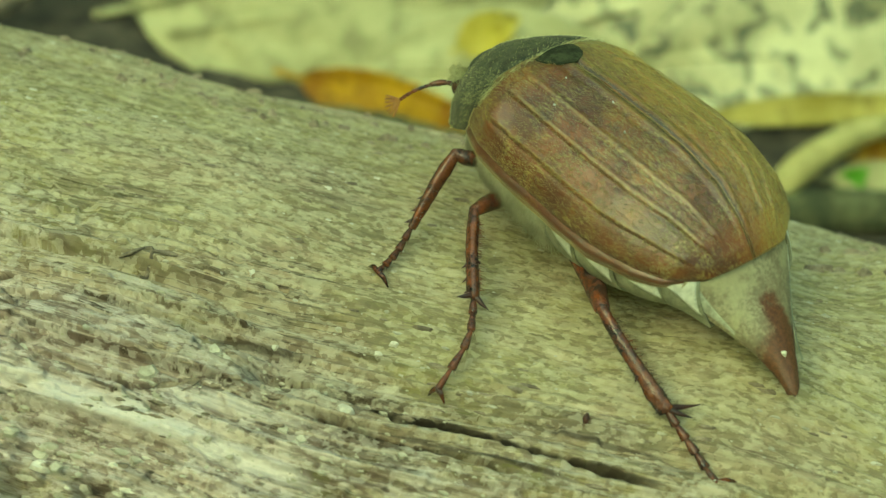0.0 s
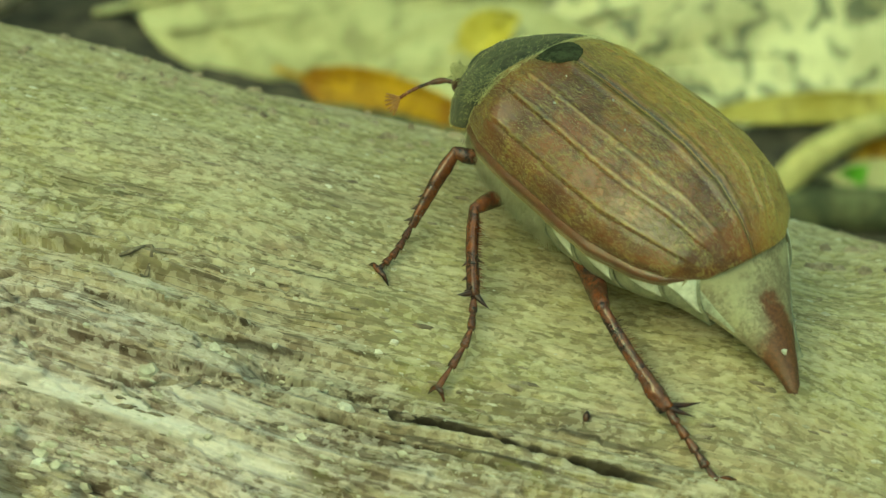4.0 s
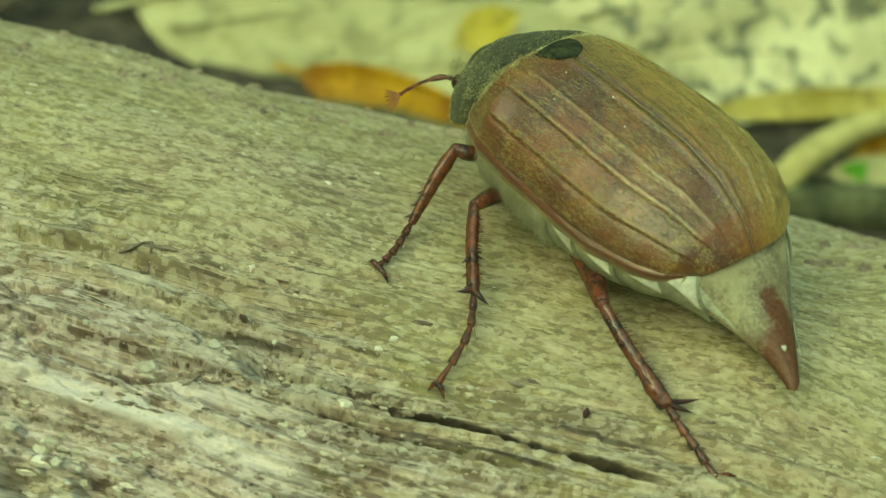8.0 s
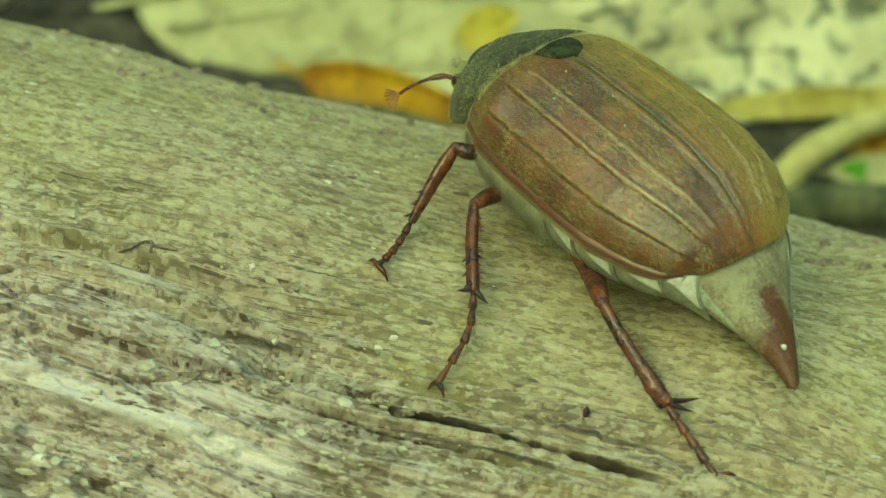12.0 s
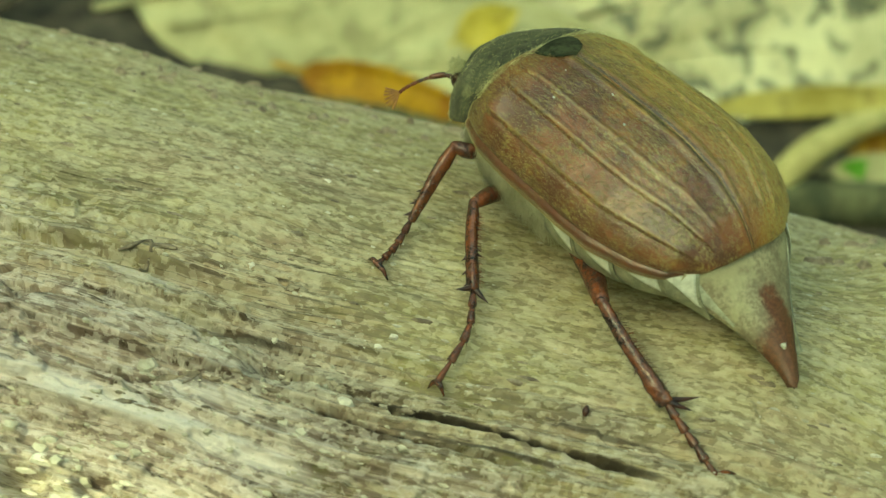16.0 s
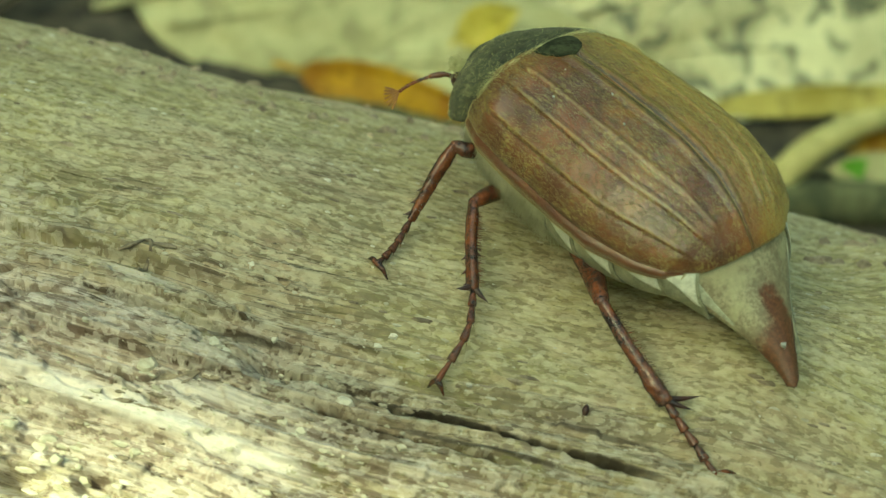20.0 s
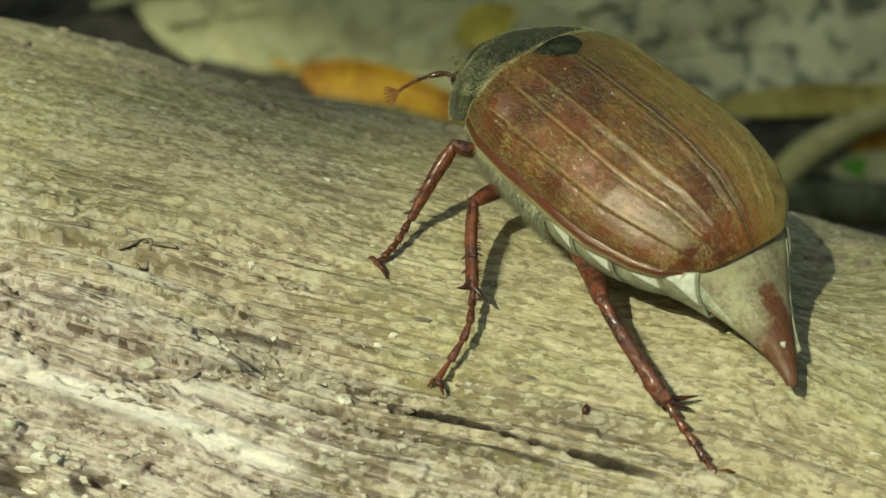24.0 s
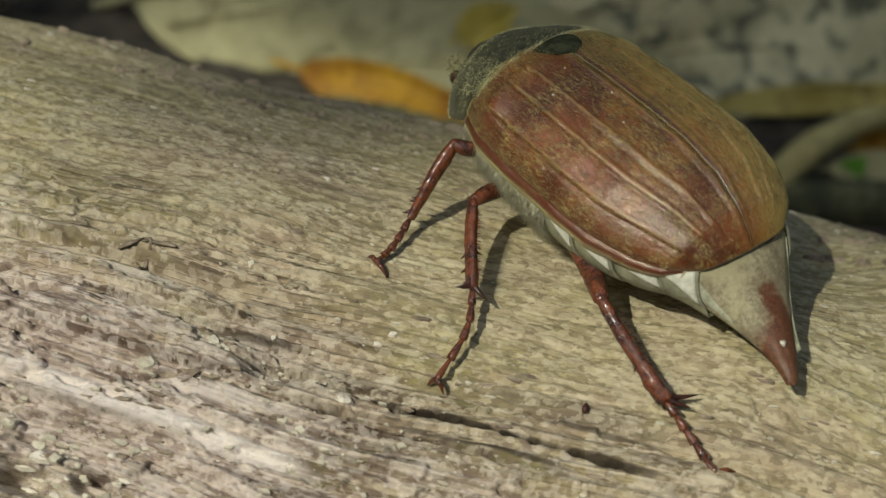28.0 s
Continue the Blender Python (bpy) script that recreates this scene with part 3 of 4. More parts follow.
def make_log():
    s = np.concatenate([np.linspace(-126, -32, 48, endpoint=False), np.linspace(-32, 31, 700), np.linspace(31, 112, 42)[1:]])
    full = 2 * math.pi * LOG_R
    c = np.concatenate([np.linspace(5, 53, 580, endpoint=False), np.linspace(53, 5 + full, 70, endpoint=False)])
    S, C = np.meshgrid(s, c, indexing="ij")
    seam = smooth(C, full - 12, full + 5)
    pts = log_point(S, C) * (1 - seam[..., None]) + log_point(S, C - full) * seam[..., None]
    ns, nc = S.shape
    v = pts.reshape(-1, 3)
    ends = np.array([np.array(LOG_AT) + np.array(ALONG) * e for e in (-124.5, 110.5)])
    v = np.vstack([v, ends]) * MM
    i = np.arange(ns * nc).reshape(ns, nc)
    j = np.roll(i, -1, axis=1)
    quads = np.stack([i[:-1], i[1:], j[1:], j[:-1]], 2).reshape(-1, 4)
    caps = np.vstack([np.stack([i[0], j[0], np.full(nc, ns * nc)], 1), np.stack([j[-1], i[-1], np.full(nc, ns * nc + 1)], 1)])
    me = bpy.data.meshes.new("log")
    loops = np.concatenate([quads.ravel(), caps.ravel()]).astype(np.int32)
    starts = np.concatenate([np.arange(len(quads)) * 4, len(quads) * 4 + np.arange(len(caps)) * 3]).astype(np.int32)
    me.vertices.add(len(v))
    me.vertices.foreach_set("co", v.ravel())
    me.loops.add(len(loops))
    me.loops.foreach_set("vertex_index", loops)
    me.polygons.add(len(starts))
    me.polygons.foreach_set("loop_start", starts)
    uv = np.stack([S, warp(S, C)], 2).reshape(-1, 2)
    uv = np.vstack([uv, [[-124, 0], [110, 0]]])
    me.update(calc_edges=True)
    layer = me.uv_layers.new(name="grain")
    layer.data.foreach_set("uv", uv[loops].ravel().astype(np.float32))
    flaky = me.attributes.new("flaky", "FLOAT", "POINT")
    flaky.data.foreach_set("value", np.concatenate([scabs(S, C)[1].ravel(), [0, 0]]).astype(np.float32))
    me.validate()
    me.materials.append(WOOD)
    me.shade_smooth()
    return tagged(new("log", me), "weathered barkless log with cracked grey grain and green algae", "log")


make_log()


# ---- crumbs and chips on the log ----
def crumb_mesh(bm, at, along, across, out, a, b, h, rng, n=7):
    """A low angular flake."""
    ph = rng.uniform(0, 6)
    ring = [(a * math.cos(ph + 2 * math.pi * k / n) * rng.uniform(0.55, 1.15), b * math.sin(ph + 2 * math.pi * k / n) * rng.uniform(0.55, 1.15)) for k in range(n)]
    low = [bm.verts.new(at + along * x + across * y - out * 0.12) for x, y in ring]
    top = [bm.verts.new(at + along * x * 0.72 + across * y * 0.72 + out * h * rng.uniform(0.7, 1.2)) for x, y in ring]
    mid = bm.verts.new(at + out * h * 1.15)
    for k in range(n):
        j = (k + 1) % n
        bm.faces.new((low[k], low[j], top[j], top[k]))
        bm.faces.new((top[k], top[j], mid))


def frame_at(s, c):
    a = c / LOG_R
    out = (FACE * math.cos(a) + TOP * math.sin(a)).normalized()
    return Vector(log_point(s, c).tolist()), ALONG, out.cross(ALONG).normalized(), out


def make_crumbs():
    rng = random.Random(4)
    for name, material, count, label in (("lichen_crumbs", CRUMB, 1500, "tiny pale lichen crumbs scattered over the weathered log"),
                                         ("wood_splinters", BARKCHIP, 320, "tiny lifted splinters on the weathered log")):
        bm = bmesh.new()
        made = 0
        while made < count:
            s, c = rng.uniform(-30, 29), rng.uniform(7, 50)
            dense = (0.09 if c > 24 else 0.25) + 0.75 * max(0.0, math.exp(-((c - 14 - 0.12 * s) / 5.0) ** 2) * (1.0 if s < 8 else 0.3), math.exp(-((c - 33) / 5) ** 2) * 0.15)
            dense *= 0.35 + 0.65 * (noise.noise(Vector((s * 0.35, c * 0.6, 1.0))) > 0.02)
            if 5 < s < 18 and 22 < c < 40:
                dense *= 0.25
            if rng.random() > dense:
                continue
            made += 1
            at, al, ac, out = frame_at(s, c)
            if material is CRUMB:
                r = rng.choice((0.05, 0.06, 0.08, 0.1, 0.13, 0.2)) * rng.uniform(0.8, 1.25)
                crumb_mesh(bm, at, al, ac, out, r * rng.uniform(1, 2), r * rng.uniform(0.5, 0.9), r * rng.uniform(0.2, 0.5), rng, 6)
            else:
                r = rng.uniform(0.2, 0.9)
                tilt = (out * rng.uniform(0.0, 0.28) + al).normalized()
                crumb_mesh(bm, at, tilt, ac, out, r, r * rng.uniform(0.12, 0.25), 0.3 if c > 39 and rng.random() < 0.5 else 0.08, rng, 6)
        ob = tagged(part(name, bm, material), label, "debris", kind="stuff")
        ob.data.shade_flat()
    # larger flakes, each its own thing
    for s, c, a, b, h, label in ((-0.01, 16.96, 0.48, 0.42, 0.5, "pale yellowish lichen nodule on the log"), (-10.1, 16.35, 0.62, 0.5, 0.3, "pale rounded flake lying on the log"),
                                 (-14.0, 11.1, 0.55, 0.35, 0.3, "pale flake lying on the log"), (-11.7, 10.2, 0.6, 0.5, 0.4, "pale flake lying on the log"),
                                 (-7.3, 18.5, 0.45, 0.4, 0.3, "pale flake lying on the log"), (-6.6, 18.2, 0.4, 0.3, 0.3, "pale flake lying on the log"),
                                 (1.2, 21.7, 0.35, 0.25, 0.25, "white lichen spot on the log"),
                                 (0.6, 20.9, 0.3, 0.22, 0.2, "white lichen spot on the log"), (-12.4, 39.9, 0.5, 0.3, 0.45, "raised chip on the crest of the log"),
                                 (-3.1, 34.1, 0.3, 0.2, 0.2, "white lichen spot on the log"), (-5.2, 31.5, 0.28, 0.2, 0.2, "white lichen spot on the log"),
                                 (-7.0, 23.6, 0.25, 0.25, 0.2, "white lichen spot on the log"), (-2.6, 15.2, 0.4, 0.35, 0.25, "pale flake lying on the log"),
                                 (-1.6, 14.9, 0.35, 0.3, 0.25, "pale flake lying on the log"), (3.4, 15.4, 0.35, 0.25, 0.2, "pale flake lying on the log"),
                                 (-3.9, 38.2, 0.4, 0.3, 0.3, "raised chip on the crest of the log"), (-16.5, 16.0, 0.45, 0.3, 0.25, "pale flake lying on the log"),
                                 (-12.8, 10.6, 0.4, 0.4, 0.3, "pale flake lying on the log")):
        bm = bmesh.new()
        at, al, ac, out = frame_at(s, c)
        crumb_mesh(bm, at, al, ac, out, a, b, h * (0.8 if "nodule" in label else 0.4), random.Random(int(s * 100)), 9)
        tagged(part("lichen_flake", bm, BARKCHIP if "chip" in label else LICHEN if "nodule" in label or "white" in label else CRUMB), label, "flake", "flakes on the log").data.shade_flat()
    for k in range(64):
        if k < 30:
            s, c, r, label = rng.uniform(-17, -8.5), rng.uniform(8.6, 12.8), rng.uniform(0.2, 0.5), "pale crusty flake in the broken hollow of the log"
        else:
            s, c, r, label = rng.uniform(-9, 4), rng.uniform(16.0, 19.6), rng.uniform(0.12, 0.28), "small pale crusty flake beside the long crack"
        bm = bmesh.new()
        at, al, ac, out = frame_at(s, c)
        up = (out + al * rng.uniform(-0.5, 0.5) + ac * rng.uniform(-0.5, 0.5)).normalized()
        x = (al - up * al.dot(up)).normalized()
        crumb_mesh(bm, at, x, up.cross(x), up, r * rng.uniform(0.8, 1.6), r * rng.uniform(0.5, 0.9), r * rng.uniform(0.25, 0.6), rng, rng.choice((5, 6, 7)))
        tagged(part("lichen_flake", bm, rng.choice((CRUMB, CRUMB, LICHEN, BARKCHIP))), label, "flake", "flakes on the log").data.shade_flat()
    for k in range(46):
        s, c = rng.uniform(-28, 2) if k < 40 else rng.uniform(22, 28), rng.uniform(38.5, 45.5)
        bm = bmesh.new()
        at, al, ac, out = frame_at(s, c)
        r = rng.uniform(0.2, 0.55)
        tilt = (al * rng.choice((-1, 1)) + out * rng.uniform(0.1, 0.6)).normalized()
        crumb_mesh(bm, at, tilt, ac, (out - tilt * out.dot(tilt)).normalized(), r, r * rng.uniform(0.3, 0.6), rng.uniform(0.12, 0.4), rng, 6)
        tagged(part("splinter", bm, BARKCHIP), "lifted splinter on the crest of the log", "splinter", "splinters on the crest").data.shade_flat()
    bm = bmesh.new()
    at, al, ac, out = frame_at(11.58, 19.7)
    tube(bm, [at - ac * 0.2, at + out * 0.15, at + ac * 0.3 + out * 0.1], [0.12, 0.2, 0.1], 8, 8)
    tagged(part("seed", bm, DARK), "tiny black seed lying on the log", "seed")
    # a thin chip that curls up off the wood
    bm = bmesh.new()
    at, al, ac, out = frame_at(-8.6, 16.1)
    shell(bm, [[at + al * (1.0 * u + 0.25 * v) + ac * (0.55 * v * (1 - 0.45 * u * u) + 0.25 * u) + out * (0.05 + 0.42 * smooth(u, -0.1, 1.0) + 0.06 * v * v)
                for v in (k / 4 - 1 for k in range(9))] for u in (i / 6 - 1 for i in range(13))], 0.06)
    tagged(part("wood_chip", bm, BARKCHIP), "thin curled wood chip lifting off the log", "chip")
    # a bent splinter standing off the wood
    for pts in ([(-12.7, 23.2), (-12.2, 22.9), (-12.25, 22.0), (-12.3, 21.3)], [(-13.8, 22.3), (-13.1, 22.5), (-12.7, 23.1)], [(-12.2, 22.9), (-11.4, 23.1), (-10.9, 23.0)]):
        bm = bmesh.new()
        tube(bm, [Vector(log_point(s, c, 0.26).tolist()) for s, c in pts], [0.07, 0.12, 0.12, 0.06], 14, 6, 0.2)
        tagged(part("splinter", bm, BARKCHIP), "bent thin wood splinter on the log", "splinter", "bent splinters")


make_crumbs()


# ---- the beetle: x forward, y to its left, z up ----
BEETLE = Matrix(((-0.6814, -0.7294, -0.0606, 9.595 * MM), (0.7272, -0.6841, 0.0568, 1.108 * MM),
                 (-0.0829, -0.0054, 0.9965, 69.500 * MM), (0, 0, 0, 1)))
STATIONS = (7.9, 6.5, 4.0, 0.0, -2.5, -5.0, -6.8, -7.7, -8.1)
HALF = (4.92, 5.55, 5.8, 5.96, 5.83, 5.17, 4.24, 3.43, 2.9)      # half width of the wing cases
CROWN = (3.31, 3.56, 3.65, 3.58, 3.40, 2.82, 1.68, 0.74, 0.15)    # height of the suture
RIM = (-0.33, -0.42, -0.45, -0.47, -0.57, -0.56, -0.53, -0.45, -0.36)  # height of the outer edge


def along_body(x, values):
    return float(np.interp(-x, [-s for s in STATIONS], values))


def case_point(u, v, side=1, out=0.0):
    """On a wing case: u from the base to the tip, v from the suture to the rim."""
    x = 7.9 - 16.0 * (1 - (1 - u) ** 1.15)
    w, top, rim = along_body(x, HALF), along_body(x, CROWN), along_body(x, RIM)
    a = v * 1.62
    y = (w + out) * math.sin(min(a, 1.5708)) ** 0.92 * (1 if a < 1.5708 else 1 - 0.25 * (a - 1.5708))
    z = rim + (top - rim + out) * (math.cos(a) if a < 1.5708 else 1.6 * math.cos(a))
    x += 0.9 * v * v * smooth(u, 0.8, 1.0) + (0.35 - 0.9 * (1 - v) ** 3) * (1 - smooth(u, 0, 0.12)) * 0.8
    return Vector((x, side * max(y, 0.02), z))


def make_case(side):
    rows = []
    for i in range(111):
        u = i / 110
        row = []
        for j in range(91):
            v = j / 90
            h = 0.0
            fade = smooth(u, 0.02, 0.12) * (1 - smooth(u, 0.86, 0.97))
            for at, k in zip(RIBS, (0.07, 0.10, 0.11, 0.05)):
                bent = at * (1 - 0.22 * smooth(u, 0.55, 1.0) * (1 - at))
                h += k * math.exp(-((v - bent) / 0.017) ** 2) * fade
                h -= 0.035 * math.exp(-((v - bent - 0.035) / 0.02) ** 2) * fade
            h += 0.10 * math.exp(-((v - 0.94) / 0.03) ** 2) - 0.06 * math.exp(-((v - 0.885) / 0.02) ** 2)
            h += 0.05 * noise.noise(Vector((u * 9, v * 6, side))) + 0.02 * noise.noise(Vector((u * 40, v * 30, side)))
            h += 0.22 * math.exp(-((u - 0.09) / 0.05) ** 2 - ((v - 0.62) / 0.12) ** 2)      # the shoulder knob
            row.append(case_point(u, v, side, h))
        rows.append(row)
    bm = bmesh.new()
    shell(bm, rows, 0.12 if side > 0 else -0.12)
    return bm


def rib_map(ob):
    """A map of the wing case: along it, and across it with the ribs at even places."""
    u, v = np.meshgrid(np.linspace(0, 1, 111), np.linspace(0, 1, 91), indexing="ij")
    k = np.maximum(0.22 * smooth(u, 0.55, 1.0), 1e-4)
    at = (-(1 - k) + np.sqrt((1 - k) ** 2 + 4 * k * v)) / (2 * k)
    top = np.stack([u, at], 2)
    both = np.concatenate([top.reshape(-1, 2), top[:, ::-1].reshape(-1, 2)])
    index = np.zeros(len(ob.data.loops), np.int32)
    ob.data.loops.foreach_get("vertex_index", index)
    ob.data.uv_layers.new(name="ribs").data.foreach_set("uv", both[index].ravel().astype(np.float32))


def shield_point(u, v, out=0.0):
    """On the pronotum: u from its hind margin forward, v from the right hem over the top to the left."""
    w = 4.75 - 1.12 * u ** 1.5 + 0.17 * math.sin(u * math.pi) + out
    low = 0.13 - 2.33 * u
    top = 3.24 - 1.9 * u ** 1.47 + out
    a = v * 1.5708
    x = 8.14 + 3.03 * u - 0.5 * (1 - u) * (math.cos(v * math.pi) * 0.5 + 0.5) - 0.5 * (1 - u) * abs(v) ** 6 + 0.5 * u * (1 - abs(v))
    return Vector((x, w * math.sin(a), low + (top - low) * max(0.0, math.cos(a)) ** 0.85))


def make_shield():
    """The pronotum: a domed plate with drawn-out corners."""
    bm = bmesh.new()
    rows = []
    for i in range(49):
        row = []
        for j in range(73):
            u, v = i / 48, j / 36 - 1
            p = shield_point(u, v)
            dent = 0.05 * noise.noise(p * 1.5) + 0.02 * noise.noise(p * 6)
            dent -= 0.10 * math.exp(-((u - 0.06) / 0.05) ** 2) * (1 - abs(v))       # the groove before the hind margin
            row.append(shield_point(u, v, dent))
        rows.append(row)
    shell(bm, rows, -0.15)
    return bm


def make_scutellum():
    rows = []
    for i in range(17):
        u = i / 16
        row = []
        for j in range(17):
            v = j / 8 - 1
            w = 1.35 * (1 - u ** 2.2) ** 0.6 + 0.02
            x = 7.45 - 1.75 * u
            row.append((x, v * w, 3.62 + 0.22 * u + 0.30 * (1 - v * v) * (1 - u * u) - 0.25 * (1 - u)))
        rows.append(row)
    bm = bmesh.new()
    shell(bm, rows, -0.2)
    return bm


def ball(bm, at, r, n=12):
    """An egg of three radii."""
    rows = [[Vector(at) + Vector((r[0] * math.sin(b) * math.cos(a), r[1] * math.sin(b) * math.sin(a), r[2] * math.cos(b)))
             for a in (2 * math.pi * k / (2 * n) for k in range(2 * n))] for b in (math.pi * (0.02 + 0.96 * i / n) for i in range(n + 1))]
    r_ = sheet(bm, rows, True)
    bm.faces.new(r_[0][::-1])
    bm.faces.new(r_[-1])


def belly_ring(x, a, out=0.0):
    """A place on the underside: a from the left edge (0) under the keel to the right edge (pi)."""
    half = along_body(x, HALF) if x > -5 else float(np.interp(-x, (5, 6.1, 8.1, 9.2), (5.17, 4.6, 3.38, 2.6)))
    w = half - 0.45 + 0.42 * math.sin(min(math.sin(a) * 2.2, 1.5708))
    deep = float(np.interp(-x, [-8, -4, 0, 4, 7, 9], [2.0, 2.8, 3.0, 2.6, 1.9, 0.8]))
    rim = along_body(x, RIM) - 0.05
    return Vector((x, (w + out) * math.copysign(abs(math.cos(a)) ** 0.5, math.cos(a)), rim - (deep + out) * math.sin(a) ** 1.05))


def tail_point(u, v, out=0.0):
    """On the tail plate: u from its base to the point, v round from left to right over the top."""
    x = -7.1 - 6.25 * u
    w = (3.30 * (1 - u) ** 1.5 + 0.5 - 0.12 * u) * (1 - 0.8 * smooth(u, 0.95, 1.0))
    mid = -0.02 - 4.23 * u ** 0.92 + 0.5 * (1 - u) ** 3
    h = 1.55 * (1 - u) ** 0.9 + 0.22 * (1 - smooth(u, 0.95, 1.0))
    a = v * 1.75
    return Vector((x, 0.5 * u * u + 0.75 * u ** 3 + ((w + out) * math.sin(a) if abs(a) < 1.57 else math.copysign(w, v)), mid - h * 0.8 + (h * 1.1 + out) * math.cos(a)))


def end_plate(t, a, out=0.0):
    """On the last belly plate, which laps over the tail: t from its front edge to its hind edge, a as on the belly."""
    k = min(1.0, math.sin(a) * 1.25)
    side = math.copysign(1.0, math.cos(a))
    hind = tail_point(0.07 + 0.16 * k, side * (0.56 + 0.46 * k), 0.10 + out)
    hind.y *= min(1.0, abs(math.cos(a)) * 1.7)
    hind.z -= 0.5 * math.sin(a) ** 4
    return belly_ring(-6.1 - 0.9 * math.sin(a) ** 0.7, a, 0.2 + out).lerp(hind, t)


def hairs(bm, seat, rng, count, length, lean, r=0.018):
    """Fine tapering hairs: seat() gives a place and a direction."""
    for _ in range(count):
        p, d = seat(rng)
        d = (d + Vector((rng.uniform(-1, 1), rng.uniform(-1, 1), rng.uniform(-1, 1))) * lean).normalized()
        spike(bm, p - d * 0.05, p + d * length * rng.uniform(0.6, 1.2), r, 3)


FRONT = ((7.36, 2.63, -2.4), (7.29, 5.21, -1.44), (7.83, 6.04, -1.07), (7.16, 9.34, -4.24), (6.37, 10.94, -4.71), (5.95, 12.38, -4.9), (6.81, 12.35, -5.2), (5.1, 12.33, -5.4))
MIDDLE = ((5.06, 3.88, -2.84), (4.83, 5.86, -2.42), (4.51, 7.28, -2.14), (0.96, 10.0, -4.16), (-0.7, 11.58, -4.87), (-1.67, 14.19, -6.12), (-1.26, 14.44, -6.78), (-2.28, 14.23, -6.62))
HIND = ((0.03, 4.37, -2.57), (-2.42, 5.09, -2.79), (-4.6, 6.38, -2.55), (-9.77, 6.33, -5.42), (-11.54, 6.22, -6.42), (-13.46, 6.16, -7.39), (-13.97, 6.51, -7.92), (-13.82, 5.07, -7.66))
STOUT = (0.95, 1.3, 1.25, 1.1, 0.9, 0.75)         # how thick a tibia is from the knee to the ankle
EVEN = (0.9, 1.05, 1.05, 1.05, 1.2, 1.0)
FLARED = (0.85, 0.9, 0.95, 1.0, 1.3, 1.15)


def make_leg(beetle, joints, r, spurs, fringe, shape=EVEN, mirror=1):
    """Femur, tibia with spines, five toe joints and two claws. joints: hip, femur, knee, ankle, mid toe, toe end, claw, claw."""
    rng = random.Random(int(100 * joints[2][0]))
    j = [Vector((x, y * mirror, z)) for x, y, z in joints]
    bm = bmesh.new()
    tube(bm, [j[0], j[1], j[2]], [r * 1.55, r * 1.8, r * 1.65, r * 1.15], 18, 14, 0.08, 0.85, 0.04)
    femur = part("femur", bm, CHITIN, beetle, "glossy red-brown femur")
    bm = bmesh.new()
    ball(bm, j[2], (r * 0.95, r * 0.95, r * 0.95), 8)
    part("knee", bm, CHITIN, femur, "dark knee joint")
    bm = bmesh.new()
    d = j[3] - j[2]
    bow = d.cross(Vector((0, 0, 1))).normalized() * 0.10 * mirror
    tube(bm, [j[2], j[2] + d * 0.33 + bow, j[2] + d * 0.7 + bow * 0.6, j[3]], [r * k for k in shape], 40, 18, 0.12, 1.0, 0.09)
    tibia = part("tibia", bm, CHITIN, beetle, "ridged red-brown tibia")
    bm = bmesh.new()
    x = d.normalized().orthogonal().normalized()
    for k in range(44):
        u = 0.15 + 0.8 * rng.random()
        a = rng.uniform(0, 6.28)
        o = Matrix.Rotation(a, 3, d.normalized()) @ x
        p = j[2] + d * u + bow * (1 - abs(2 * u - 1)) + o * r * 0.75
        spike(bm, p, p + o * rng.uniform(0.15, 0.36) + d.normalized() * rng.uniform(0.1, 0.3), 0.03, 4)
    part("spines", bm, DARK, tibia, "short dark spines")
    for k, u in enumerate((0.62, 0.78, 0.93)):
        bm = bmesh.new()
        o = d.cross(Vector((0, 0, 1))).normalized() * mirror
        p = j[2] + d * u + bow * (1 - abs(2 * u - 1)) + o * r * 0.7
        spike(bm, p, p + o * 0.38 + d.normalized() * 0.3, 0.13, 7)
        part("tooth", bm, DARK, tibia, "blunt dark tooth on the outer edge")
    if fringe:
        bm = bmesh.new()
        o = Vector(fringe).normalized()
        o.y *= mirror
        for k in range(90):
            u = 0.12 + 0.82 * k / 89
            p = j[2] + d * u + bow * (1 - abs(2 * u - 1)) + o * r * 0.7
            q = o + Vector((rng.uniform(-0.5, 0.5), rng.uniform(-0.5, 0.5), rng.uniform(-0.4, 0.4))) + d.normalized() * 0.4
            spike(bm, p, p + q.normalized() * rng.uniform(0.3, 0.6), 0.024, 3)
        part("fringe", bm, CHITIN, tibia, "fringe of fine brown bristles")
    for s in spurs:
        bm = bmesh.new()
        tip = Vector((s[0], s[1] * mirror, s[2]))
        tube(bm, [j[3] - d.normalized() * 0.2, (j[3] + tip) / 2 + Vector((0, 0, 0.06)), tip], [0.2, 0.13, 0.015], 9, 7)
        part("spur", bm, DARK, tibia, "sharp dark spur")
    path = spline([j[3], j[4], j[5]], 31)
    for k in range(5):
        bm = bmesh.new()
        a, b = path[k * 6], path[min(k * 6 + 6, 30)]
        w = r * (0.66 if k < 4 else 0.54)
        tube(bm, [a, (a + b) / 2 + Vector((0, 0, 0.02)), b], [w * 0.55, w * 0.8, w * 1.05, w * 1.15], 9, 9, 0.1)
        e = (b - a).normalized()
        for q in (-1, 1):
            o = e.orthogonal().normalized() * q
            spike(bm, b + o * w * 0.7, b + o * w * 1.5 + e * 0.22, 0.03, 4)
        part("toe_joint", bm, CHITIN, beetle)
